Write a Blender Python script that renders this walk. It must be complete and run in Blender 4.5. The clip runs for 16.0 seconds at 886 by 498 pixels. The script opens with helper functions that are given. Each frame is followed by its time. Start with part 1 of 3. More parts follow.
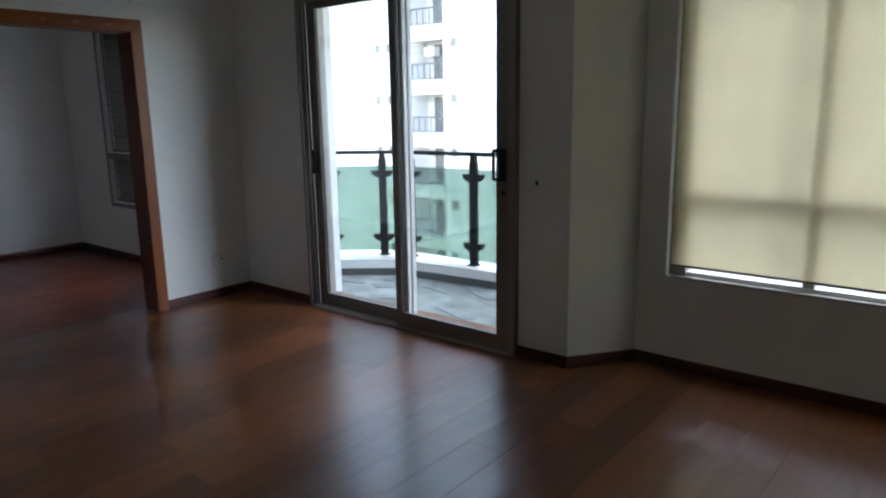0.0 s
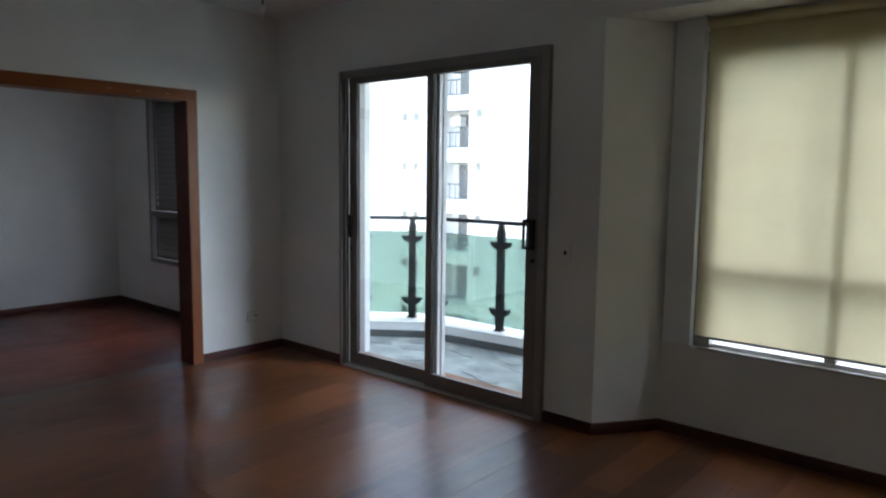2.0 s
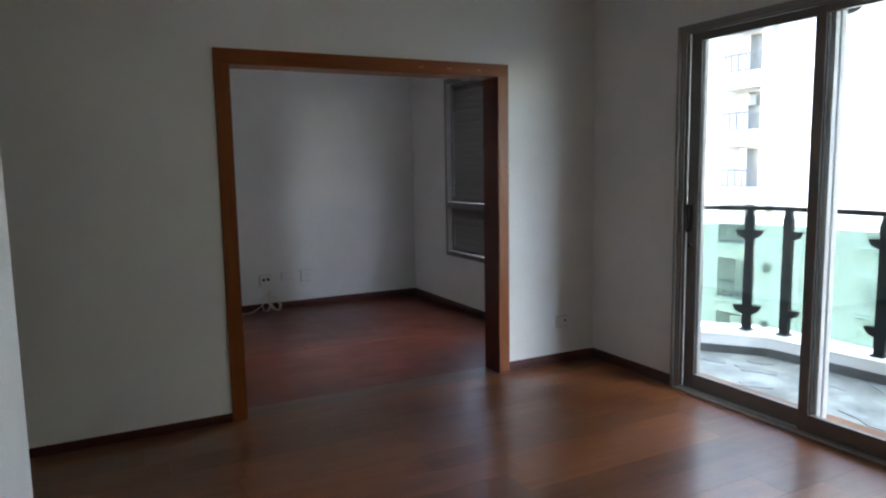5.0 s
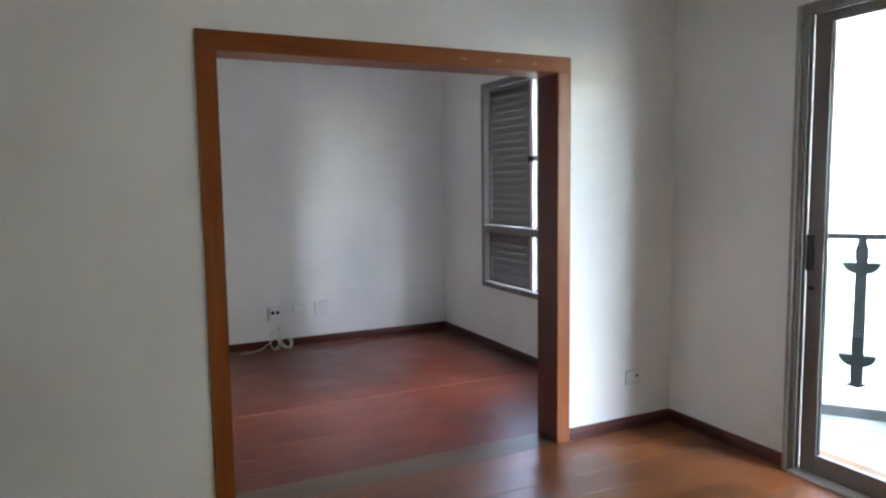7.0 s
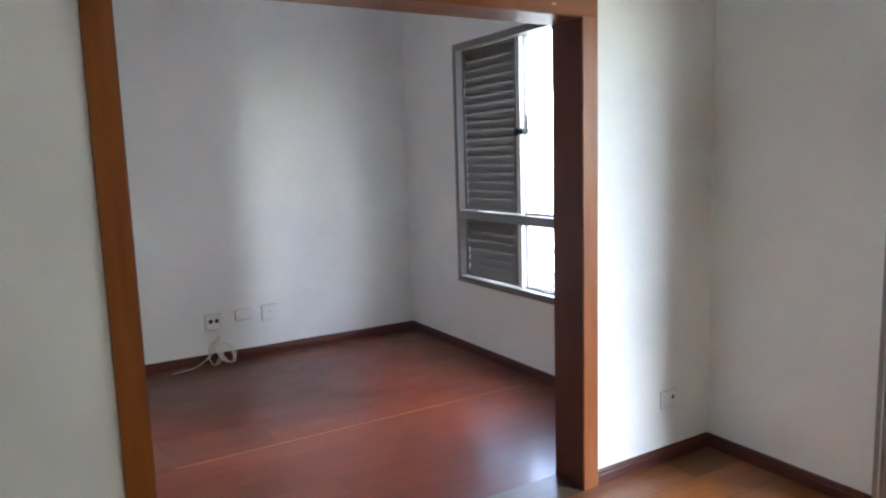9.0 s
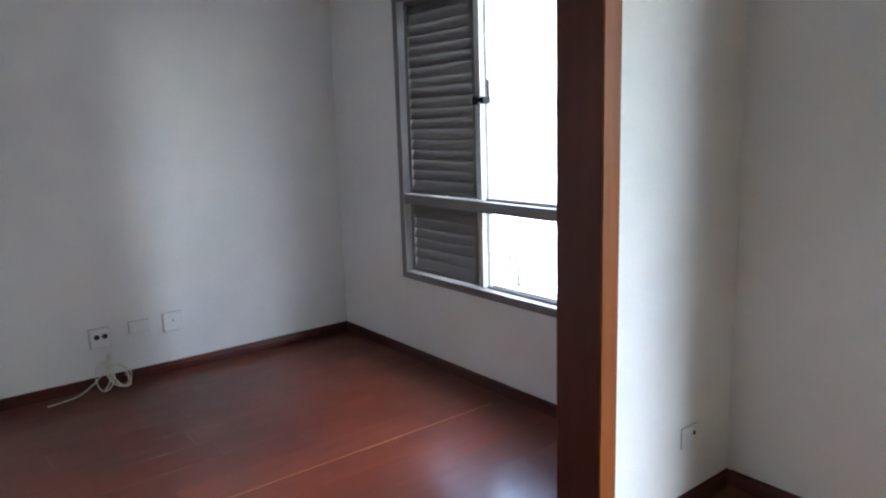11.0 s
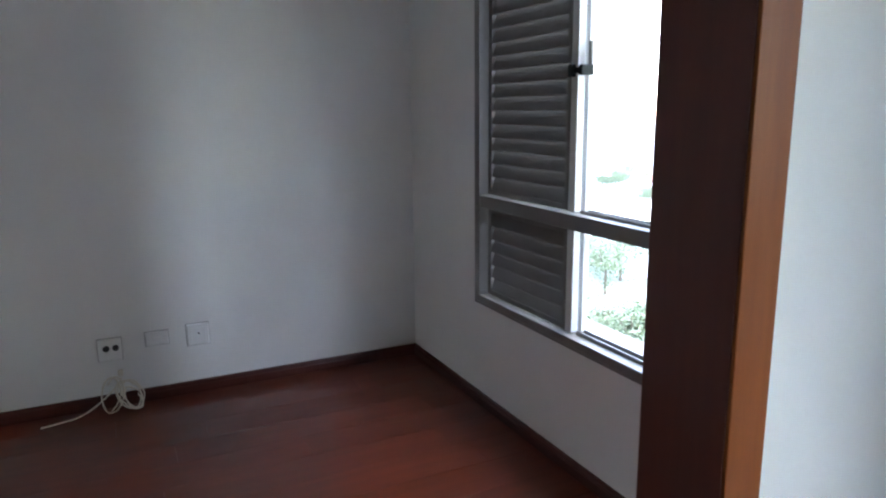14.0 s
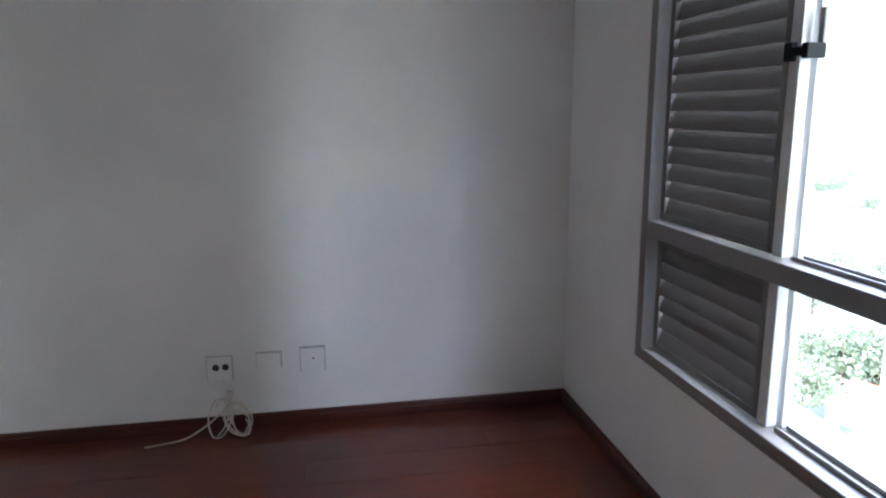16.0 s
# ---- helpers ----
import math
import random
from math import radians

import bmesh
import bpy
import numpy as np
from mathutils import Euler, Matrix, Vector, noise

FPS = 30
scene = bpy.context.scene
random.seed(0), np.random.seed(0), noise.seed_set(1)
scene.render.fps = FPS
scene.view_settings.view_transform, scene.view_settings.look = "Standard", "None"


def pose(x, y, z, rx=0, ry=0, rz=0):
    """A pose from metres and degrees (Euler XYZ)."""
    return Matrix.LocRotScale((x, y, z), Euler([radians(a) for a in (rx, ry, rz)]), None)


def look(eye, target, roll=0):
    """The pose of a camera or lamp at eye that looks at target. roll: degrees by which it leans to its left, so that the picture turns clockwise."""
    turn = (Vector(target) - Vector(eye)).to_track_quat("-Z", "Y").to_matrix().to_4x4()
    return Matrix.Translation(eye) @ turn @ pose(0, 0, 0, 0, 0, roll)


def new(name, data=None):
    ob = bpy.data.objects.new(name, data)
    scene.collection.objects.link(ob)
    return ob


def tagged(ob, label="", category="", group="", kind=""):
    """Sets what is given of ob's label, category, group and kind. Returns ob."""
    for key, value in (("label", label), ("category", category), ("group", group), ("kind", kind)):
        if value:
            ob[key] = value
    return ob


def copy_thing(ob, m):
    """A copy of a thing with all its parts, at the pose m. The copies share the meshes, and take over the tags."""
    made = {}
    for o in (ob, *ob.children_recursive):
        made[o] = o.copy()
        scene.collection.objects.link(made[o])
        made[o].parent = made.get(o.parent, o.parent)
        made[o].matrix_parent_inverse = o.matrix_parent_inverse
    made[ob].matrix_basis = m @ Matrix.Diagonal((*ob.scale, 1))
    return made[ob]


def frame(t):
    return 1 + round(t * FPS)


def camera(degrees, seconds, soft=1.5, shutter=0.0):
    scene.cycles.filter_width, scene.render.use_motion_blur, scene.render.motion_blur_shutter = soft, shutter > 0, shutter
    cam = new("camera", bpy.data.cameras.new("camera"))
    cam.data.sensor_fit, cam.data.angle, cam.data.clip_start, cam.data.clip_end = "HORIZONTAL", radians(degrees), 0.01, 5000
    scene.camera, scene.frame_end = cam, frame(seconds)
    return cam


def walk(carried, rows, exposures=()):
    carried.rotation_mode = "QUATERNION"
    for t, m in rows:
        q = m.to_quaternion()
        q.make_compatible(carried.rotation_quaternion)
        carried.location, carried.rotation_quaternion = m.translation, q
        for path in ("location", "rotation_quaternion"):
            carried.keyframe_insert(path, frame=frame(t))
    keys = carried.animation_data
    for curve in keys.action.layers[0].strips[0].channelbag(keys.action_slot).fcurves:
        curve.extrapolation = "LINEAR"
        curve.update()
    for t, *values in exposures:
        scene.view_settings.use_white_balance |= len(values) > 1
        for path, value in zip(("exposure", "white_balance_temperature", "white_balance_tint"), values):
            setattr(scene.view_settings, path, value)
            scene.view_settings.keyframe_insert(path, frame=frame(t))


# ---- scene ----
cam = camera(65.6, 16.0, soft=2.2)
PATH = [
    (0, (-0.026, 0.172, 1.527), (-1.267, 1.687, 1.121), -0.9),
    (0.5, (0.003, 0.05, 1.529), (-1.175, 1.608, 1.098), -1.8),
    (1, (0.056, 0.011, 1.549), (-1.086, 1.607, 1.165), -0.1),
    (1.5, (0.064, -0.009, 1.552), (-1.162, 1.548, 1.279), -0.4),
    (2, (0.036, -0.013, 1.554), (-1.268, 1.488, 1.335), 0.7),
    (2.5, (-0.079, -0.056, 1.55), (-1.413, 1.419, 1.336), -0.9),
    (3, (-0.148, -0.045, 1.563), (-1.528, 1.385, 1.343), -0.8),
    (3.5, (-0.281, -0.024, 1.539), (-1.801, 1.253, 1.297), -0.5),
    (4, (-0.446, 0.096, 1.533), (-2.136, 1.139, 1.296), -1.1),
    (4.5, (-0.678, 0.126, 1.496), (-2.42, 1.075, 1.242), -1.3),
    (6.8, (-1.72, 0.508, 1.512), (-3.523, 1.353, 1.33), -0.3),
    (7, (-1.826, 0.517, 1.504), (-3.62, 1.378, 1.309), -0.8),
    (7.5, (-2.064, 0.61, 1.525), (-3.867, 1.444, 1.299), 0.5),
    (8, (-2.268, 0.7, 1.527), (-4.086, 1.496, 1.276), 0.7),
    (8.5, (-2.509, 0.687, 1.525), (-4.273, 1.595, 1.271), -0.2),
    (10.8, (-3.501, 0.973, 1.549), (-5.086, 2.146, 1.213), -2.7),
    (11, (-3.571, 0.997, 1.555), (-5.128, 2.201, 1.197), -1.8),
    (11.5, (-3.738, 1.139, 1.536), (-5.309, 2.318, 1.159), -1.7),
    (12, (-3.87, 1.275, 1.529), (-5.444, 2.444, 1.132), -1.2),
    (12.5, (-4.05, 1.398, 1.539), (-5.603, 2.594, 1.14), -2.1),
    (13, (-4.164, 1.54, 1.533), (-5.691, 2.768, 1.128), -2.9),
    (13.5, (-4.215, 1.742, 1.537), (-5.865, 2.804, 1.149), -0.3),
    (14, (-4.272, 1.9, 1.535), (-6.038, 2.751, 1.136), -0.6),
    (14.5, (-4.427, 2.019, 1.516), (-6.229, 2.787, 1.114), -0.1),
    (15, (-4.582, 2.12, 1.522), (-6.392, 2.87, 1.121), -1.3),
    (15.5, (-4.73, 2.238, 1.526), (-6.583, 2.873, 1.121), -1.1),
    (16, (-4.849, 2.316, 1.535), (-6.778, 2.664, 1.136), -0.4),
]
EXPOSURES = [(0, 3.25, 6370, 14), (1.5, 3.35, 6370, 14), (2, 3.30, 6370, 14), (3, 2.49, 6580, 14), (3.5, 2.27, 6730, 14), (4, 2.48, 6630, 14), (4.5, 3.23, 6580, 14), (7, 5.16, 6530, 14), (8.5, 5.43, 6530, 14), (11, 4.98, 6390, 14), (13, 4.78, 6340, 14), (14, 4.50, 6290, 13), (15, 4.69, 6340, 15), (16, 4.73, 6390, 15)]
walk(cam, [(t, look(eye, target, roll)) for t, eye, target, roll in PATH], EXPOSURES)


# ---- light ----
world = bpy.data.worlds.new("sky")
world.use_nodes = True
scene.world = world
wn = world.node_tree.nodes
sky = wn.new("ShaderNodeTexSky")
sky.sky_type, sky.sun_disc = "NISHITA", False
SUN_EL, SUN_AZ = radians(40), radians(24)
sky.sun_elevation, sky.sun_rotation = SUN_EL, SUN_AZ
sky.air_density, sky.dust_density, sky.ozone_density = 1.0, 0.1, 1.5
wn["Background"].inputs["Strength"].default_value = 0.15
pale = wn.new("ShaderNodeHueSaturation")
pale.inputs["Saturation"].default_value = 0.8
world.node_tree.links.new(sky.outputs["Color"], pale.inputs["Color"])
world.node_tree.links.new(pale.outputs["Color"], wn["Background"].inputs["Color"])
sun = new("sun", bpy.data.lights.new("sun", "SUN"))
sun.data.energy, sun.data.angle, sun.data.color = 1.05, radians(76), (0.92, 0.96, 1.0)
sun_dir = Vector((math.sin(SUN_AZ) * math.cos(SUN_EL), math.cos(SUN_AZ) * math.cos(SUN_EL), math.sin(SUN_EL)))
sun.matrix_basis = look(sun_dir * 60, (0, 0, 0))


def portal(name, at, toward, width, height):
    """A window opening through which the sky lights the rooms."""
    ob = new(name, bpy.data.lights.new(name, "AREA"))
    ob.data.shape, ob.data.size, ob.data.size_y = "RECTANGLE", width, height
    ob.data.cycles.is_portal = True
    ob.matrix_basis = look(at, toward)
    return ob


portal("sky_portal_door", (-3.22, 3.74, 1.16), (-3.22, 2.0, 1.16), 1.8, 2.2)
portal("sky_portal_louvred_window", (-6.6, 3.82, 1.49), (-6.6, 2.0, 1.49), 1.4, 1.8)
portal("sky_portal_bay", (-0.05, 4.16, 1.39), (-0.05, 2.0, 1.39), 2.9, 1.62)

# ---- materials ----
def material(name, color, rough=0.5, metal=0.0, spec=0.5):
    m = bpy.data.materials.new(name)
    m.use_nodes = True
    b = m.node_tree.nodes["Principled BSDF"]
    b.inputs["Base Color"].default_value = (*color, 1)
    b.inputs["Roughness"].default_value = rough
    b.inputs["Metallic"].default_value = metal
    b.inputs["Specular IOR Level"].default_value = spec
    return m, m.node_tree.nodes, m.node_tree.links, b


def coords(nodes, links, scale=(1, 1, 1), kind="Object"):
    tc = nodes.new("ShaderNodeTexCoord")
    mp = nodes.new("ShaderNodeMapping")
    mp.inputs["Scale"].default_value = scale
    links.new(tc.outputs[kind], mp.inputs["Vector"])
    return mp.outputs["Vector"]


def noise_tex(nodes, links, vec, scale, detail=4, rough=0.55):
    n = nodes.new("ShaderNodeTexNoise")
    n.inputs["Scale"].default_value = scale
    n.inputs["Detail"].default_value = detail
    n.inputs["Roughness"].default_value = rough
    links.new(vec, n.inputs["Vector"])
    return n.outputs["Fac"]


def ramp(nodes, links, fac, stops):
    r = nodes.new("ShaderNodeValToRGB")
    el = r.color_ramp.elements
    while len(el) < len(stops):
        el.new(0.5)
    for e, (p, c) in zip(el, stops):
        e.position, e.color = p, (*c, 1)
    links.new(fac, r.inputs["Fac"])
    return r.outputs["Color"]


def mapped(nodes, links, fac, lo, hi, a=0.0, b=1.0):
    r = nodes.new("ShaderNodeMapRange")
    r.inputs["From Min"].default_value, r.inputs["From Max"].default_value = a, b
    r.inputs["To Min"].default_value, r.inputs["To Max"].default_value = lo, hi
    links.new(fac, r.inputs["Value"])
    return r.outputs["Result"]


def bump(nodes, links, b, height, strength, dist=0.01):
    n = nodes.new("ShaderNodeBump")
    n.inputs["Strength"].default_value, n.inputs["Distance"].default_value = strength, dist
    links.new(height, n.inputs["Height"])
    links.new(n.outputs["Normal"], b.inputs["Normal"])
    return n


def mix_color(nodes, links, fac, a, b, blend="MIX"):
    m = nodes.new("ShaderNodeMix")
    m.data_type, m.blend_type = "RGBA", blend
    for key, v in (("Factor", fac), ("A", a), ("B", b)):
        sock = [s for s in m.inputs if s.name == key and s.type == ("VALUE" if key == "Factor" else "RGBA")][0]
        if isinstance(v, (int, float)):
            sock.default_value = v
        elif isinstance(v, tuple):
            sock.default_value = (*v, 1)
        else:
            links.new(v, sock)
    return [s for s in m.outputs if s.type == "RGBA"][0]


def paint(name, color, rough=0.55, grain=0.06, stain=0.05, spec=0.5):
    m, n, l, b = material(name, color, rough, 0.0, spec)
    v = coords(n, l)
    big = noise_tex(n, l, v, 1.3, 5)
    dark = tuple(c * (1 - stain * 2) for c in color)
    c = ramp(n, l, big, [(0.3, dark), (0.62, color)])
    l.new(c, b.inputs["Base Color"])
    fine = noise_tex(n, l, v, 160, 3)
    bump(n, l, b, fine, grain, 0.004)
    return m


def wood(name, dark, light, rough=0.25, along=1, coat=0.0, random_shift=0.25, wavy=0.03, spec=0.4):
    """Varnished wood with the grain along one axis (0 x, 1 y, 2 z)."""
    m, n, l, b = material(name, light, rough, 0.0, spec)
    tc = n.new("ShaderNodeTexCoord")
    info = n.new("ShaderNodeObjectInfo")
    add = n.new("ShaderNodeVectorMath")
    add.operation = "ADD"
    off = n.new("ShaderNodeVectorMath")
    off.operation = "SCALE"
    off.inputs[0].default_value = (7.3, 11.1, 5.7)
    l.new(info.outputs["Random"], off.inputs["Scale"])
    l.new(tc.outputs["Object"], add.inputs[0])
    l.new(off.outputs["Vector"], add.inputs[1])
    mp = n.new("ShaderNodeMapping")
    s = [9.0, 9.0, 9.0]
    s[along] = 0.8
    mp.inputs["Scale"].default_value = s
    l.new(add.outputs["Vector"], mp.inputs["Vector"])
    g1 = noise_tex(n, l, mp.outputs["Vector"], 2.2, 6, 0.6)
    mp2 = n.new("ShaderNodeMapping")
    s2 = [60.0, 60.0, 60.0]
    s2[along] = 2.5
    mp2.inputs["Scale"].default_value = s2
    l.new(add.outputs["Vector"], mp2.inputs["Vector"])
    g2 = noise_tex(n, l, mp2.outputs["Vector"], 1.6, 3, 0.6)
    col = ramp(n, l, g1, [(0.2, dark), (0.8, light)])
    fine = mapped(n, l, g2, 0.95, 1.04, 0.2, 0.8)
    col = mix_color(n, l, 1.0, col, fine, "MULTIPLY")
    shift = mapped(n, l, info.outputs["Random"], 1 - random_shift, 1 + random_shift)
    col = mix_color(n, l, 1.0, col, shift, "MULTIPLY")
    l.new(col, b.inputs["Base Color"])
    blot = noise_tex(n, l, add.outputs["Vector"], 3.0, 4)
    l.new(mapped(n, l, blot, rough, rough * 1.45, 0.3, 0.72), b.inputs["Roughness"])
    b.inputs["Coat Weight"].default_value = coat
    b.inputs["Coat Roughness"].default_value = 0.17
    wob = noise_tex(n, l, add.outputs["Vector"], 5.0, 2)
    bump(n, l, b, wob, wavy, 0.02)
    return m


def metal(name, color, rough=0.4, amount=0.85, spec=0.5):
    m, n, l, b = material(name, color, rough, amount, spec)
    v = coords(n, l)
    f = noise_tex(n, l, v, 14, 5)
    l.new(mapped(n, l, f, rough * 0.8, rough * 1.3, 0.3, 0.7), b.inputs["Roughness"])
    c = ramp(n, l, f, [(0.3, tuple(x * 0.88 for x in color)), (0.7, color)])
    l.new(c, b.inputs["Base Color"])
    return m


def glass(name, tint):
    m = bpy.data.materials.new(name)
    m.use_nodes = True
    n, l = m.node_tree.nodes, m.node_tree.links
    n.remove(n["Principled BSDF"])
    tr, gl, fr, mx = (n.new("ShaderNode" + k) for k in ("BsdfTransparent", "BsdfGlossy", "LayerWeight", "MixShader"))
    tr.inputs["Color"].default_value = (*tint, 1)
    gl.inputs["Roughness"].default_value = 0.02
    fr.inputs["Blend"].default_value = 0.2
    l.new(mapped(n, l, fr.outputs["Facing"], 0.03, 0.45), mx.inputs["Fac"])
    l.new(tr.outputs["BSDF"], mx.inputs[1])
    l.new(gl.outputs["BSDF"], mx.inputs[2])
    l.new(mx.outputs["Shader"], n["Material Output"].inputs["Surface"])
    return m


def screen_fabric(name, color):
    """Woven solar screen: lets some light straight through, scatters the rest."""
    m = bpy.data.materials.new(name)
    m.use_nodes = True
    n, l = m.node_tree.nodes, m.node_tree.links
    n.remove(n["Principled BSDF"])
    v = coords(n, l)
    weave = noise_tex(n, l, v, 5.0, 6)
    c = ramp(n, l, weave, [(0.3, tuple(x * 0.93 for x in color)), (0.7, color)])
    tl, df, tr, m1, m2 = (n.new("ShaderNode" + k) for k in ("BsdfTranslucent", "BsdfDiffuse", "BsdfTransparent", "MixShader", "MixShader"))
    l.new(c, tl.inputs["Color"])
    l.new(c, df.inputs["Color"])
    tr.inputs["Color"].default_value = (0.95, 0.92, 0.84, 1)
    m1.inputs["Fac"].default_value = 0.68
    l.new(tl.outputs["BSDF"], m1.inputs[1])
    l.new(df.outputs["BSDF"], m1.inputs[2])
    m2.inputs["Fac"].default_value = 0.013
    l.new(m1.outputs["Shader"], m2.inputs[1])
    l.new(tr.outputs["BSDF"], m2.inputs[2])
    l.new(m2.outputs["Shader"], n["Material Output"].inputs["Surface"])
    return m


def stone(name, light, dark, scale, rough=0.5):
    m, n, l, b = material(name, light, rough)
    v = coords(n, l)
    f = noise_tex(n, l, v, scale, 7, 0.62)
    g = noise_tex(n, l, v, scale * 14, 3)
    c = ramp(n, l, f, [(0.34, dark), (0.5, tuple((p + q) / 2 for p, q in zip(light, dark))), (0.62, light)])
    c = mix_color(n, l, 1.0, c, mapped(n, l, g, 0.85, 1.1, 0.3, 0.7), "MULTIPLY")
    l.new(c, b.inputs["Base Color"])
    bump(n, l, b, f, 0.15, 0.01)
    return m


WALL = paint("white_wall_paint", (0.815, 0.825, 0.81), 0.5)
CEIL = paint("white_ceiling_paint", (0.83, 0.835, 0.83), 0.7)
OUTWALL = paint("white_outside_render", (0.8, 0.8, 0.79), 0.75, 0.25, 0.06)
FLOOR_A = wood("varnished_brown_boards", (0.125, 0.037, 0.0095), (0.235, 0.078, 0.0195), 0.28, 1, 0.22, 0.3, 0.12, spec=0.78)
FLOOR_B = wood("varnished_red_boards", (0.09, 0.0148, 0.0054), (0.155, 0.0292, 0.0102), 0.28, 1, 0.25, 0.12, 0.08, spec=0.4)
SUBFLOOR = paint("dark_joint_filler", (0.05, 0.022, 0.012), 0.7)
# Joint filler colour, also used for the painted glints on the casing.
PALE_JOINT_GLINT = paint("pale_joint_and_glint", (0.4, 0.19, 0.08), 0.4)
SKIRT = wood("red_stained_skirting", (0.05, 0.0115, 0.008), (0.095, 0.023, 0.014), 0.32, 0, 0.0, 0.1)
SKIRT_Y = wood("red_stained_skirting_along", (0.05, 0.0115, 0.008), (0.095, 0.023, 0.014), 0.32, 1, 0.0, 0.1)
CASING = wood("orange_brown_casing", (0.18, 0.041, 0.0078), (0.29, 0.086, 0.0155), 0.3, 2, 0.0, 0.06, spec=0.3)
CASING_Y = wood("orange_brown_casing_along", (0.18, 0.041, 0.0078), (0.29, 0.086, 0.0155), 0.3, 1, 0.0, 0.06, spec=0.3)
# Red-brown wood, coloured darker still for the shade inside the opening.
JAMB = wood("shaded_red_brown_jamb", (0.075, 0.0145, 0.0085), (0.125, 0.026, 0.0135), 0.35, 2, 0.0, 0.06)
SILL_WOOD = wood("grey_brown_threshold", (0.1, 0.065, 0.042), (0.16, 0.11, 0.075), 0.295, 1, 0.0, 0.1)
ALU = metal("grey_anodised_aluminium", (0.3, 0.285, 0.27), 0.42, 0.3)
ALU_WIN = metal("dull_grey_aluminium", (0.21, 0.2, 0.19), 0.45, 0.3)
ALU_DARK = metal("bronze_anodised_aluminium", (0.22, 0.205, 0.198), 0.42, 0.3)
# Pale sills; on interlock, bottom rail and parked sashes it stands for daylight.
ALU_PALE = metal("pale_and_lit_aluminium", (0.6, 0.6, 0.59), 0.45, 0.2)
LOUVRE = metal("grey_painted_louvre", (0.165, 0.155, 0.145), 0.7, 0.0, 0.2)
BLACK = material("black_plastic", (0.012, 0.012, 0.013), 0.4)[0]
RAIL = paint("dark_green_black_enamel", (0.008, 0.011, 0.011), 0.5, 0.05, 0.1, 0.15)
# Grey for the outline that stands in for shade at the plates.
PLATE_SHADOW = paint("plate_shadow_grey", (0.42, 0.42, 0.41), 0.6)
PLATE = paint("white_plastic_plate", (0.78, 0.79, 0.78), 0.4, 0.01, 0.02)
CORD = paint("ivory_cable_sheath", (0.72, 0.68, 0.58), 0.45, 0.02, 0.04)
CLEAR = glass("clear_window_glass", (0.97, 0.985, 0.98))
GREEN_GLASS = glass("green_balcony_glass", (0.45, 0.545, 0.49))
FABRIC = screen_fabric("cream_screen_fabric", (0.76, 0.66, 0.405))
SLATE = stone("mottled_slate_paving", (0.36, 0.385, 0.365), (0.13, 0.145, 0.138), 2.6, 0.5)
SLATE_DARK = stone("dark_slate_skirting", (0.1, 0.11, 0.11), (0.05, 0.055, 0.055), 4.0, 0.5)
MARBLE = stone("white_ledge_stone", (0.78, 0.78, 0.76), (0.62, 0.62, 0.6), 3.0, 0.5)


# ---- building blocks ----
PLACE = {}


def add_box(bm, x0, x1, y0, y1, z0, z1, bevel=0.0):
    """A box between two corners, its edges rounded if bevel is given."""
    got = bmesh.ops.create_cube(bm, size=1.0)
    vs = got["verts"]
    bmesh.ops.transform(bm, matrix=Matrix.Translation(((x0 + x1) / 2, (y0 + y1) / 2, (z0 + z1) / 2)) @ Matrix.Diagonal((x1 - x0, y1 - y0, z1 - z0, 1)), verts=vs)
    if bevel:
        es = list({e for v in vs for e in v.link_edges})
        bmesh.ops.bevel(bm, geom=es, offset=bevel, segments=2, profile=0.5, affect="EDGES")


def boxes(*rows, bevel=0.0):
    bm = bmesh.new()
    for r in rows:
        add_box(bm, *r, bevel=bevel)
    return bm


def prism(poly, z0, z1, bevel=0.0):
    """An upright block over a plan outline."""
    bm = bmesh.new()
    low = [bm.verts.new((x, y, z0)) for x, y in poly]
    high = [bm.verts.new((x, y, z1)) for x, y in poly]
    bm.faces.new(low[::-1])
    bm.faces.new(high)
    for i in range(len(poly)):
        j = (i + 1) % len(poly)
        bm.faces.new((low[i], low[j], high[j], high[i]))
    bmesh.ops.recalc_face_normals(bm, faces=bm.faces)
    if bevel:
        bmesh.ops.bevel(bm, geom=list(bm.edges), offset=bevel, segments=2, profile=0.5, affect="EDGES")
    return bm


def rod(bm, a, b, r, sides=12):
    a, b = Vector(a), Vector(b)
    m = Matrix.Translation((a + b) / 2) @ (b - a).to_track_quat("Z", "Y").to_matrix().to_4x4()
    bmesh.ops.create_cone(bm, cap_ends=True, segments=sides, radius1=r, radius2=r, depth=(b - a).length, matrix=m)


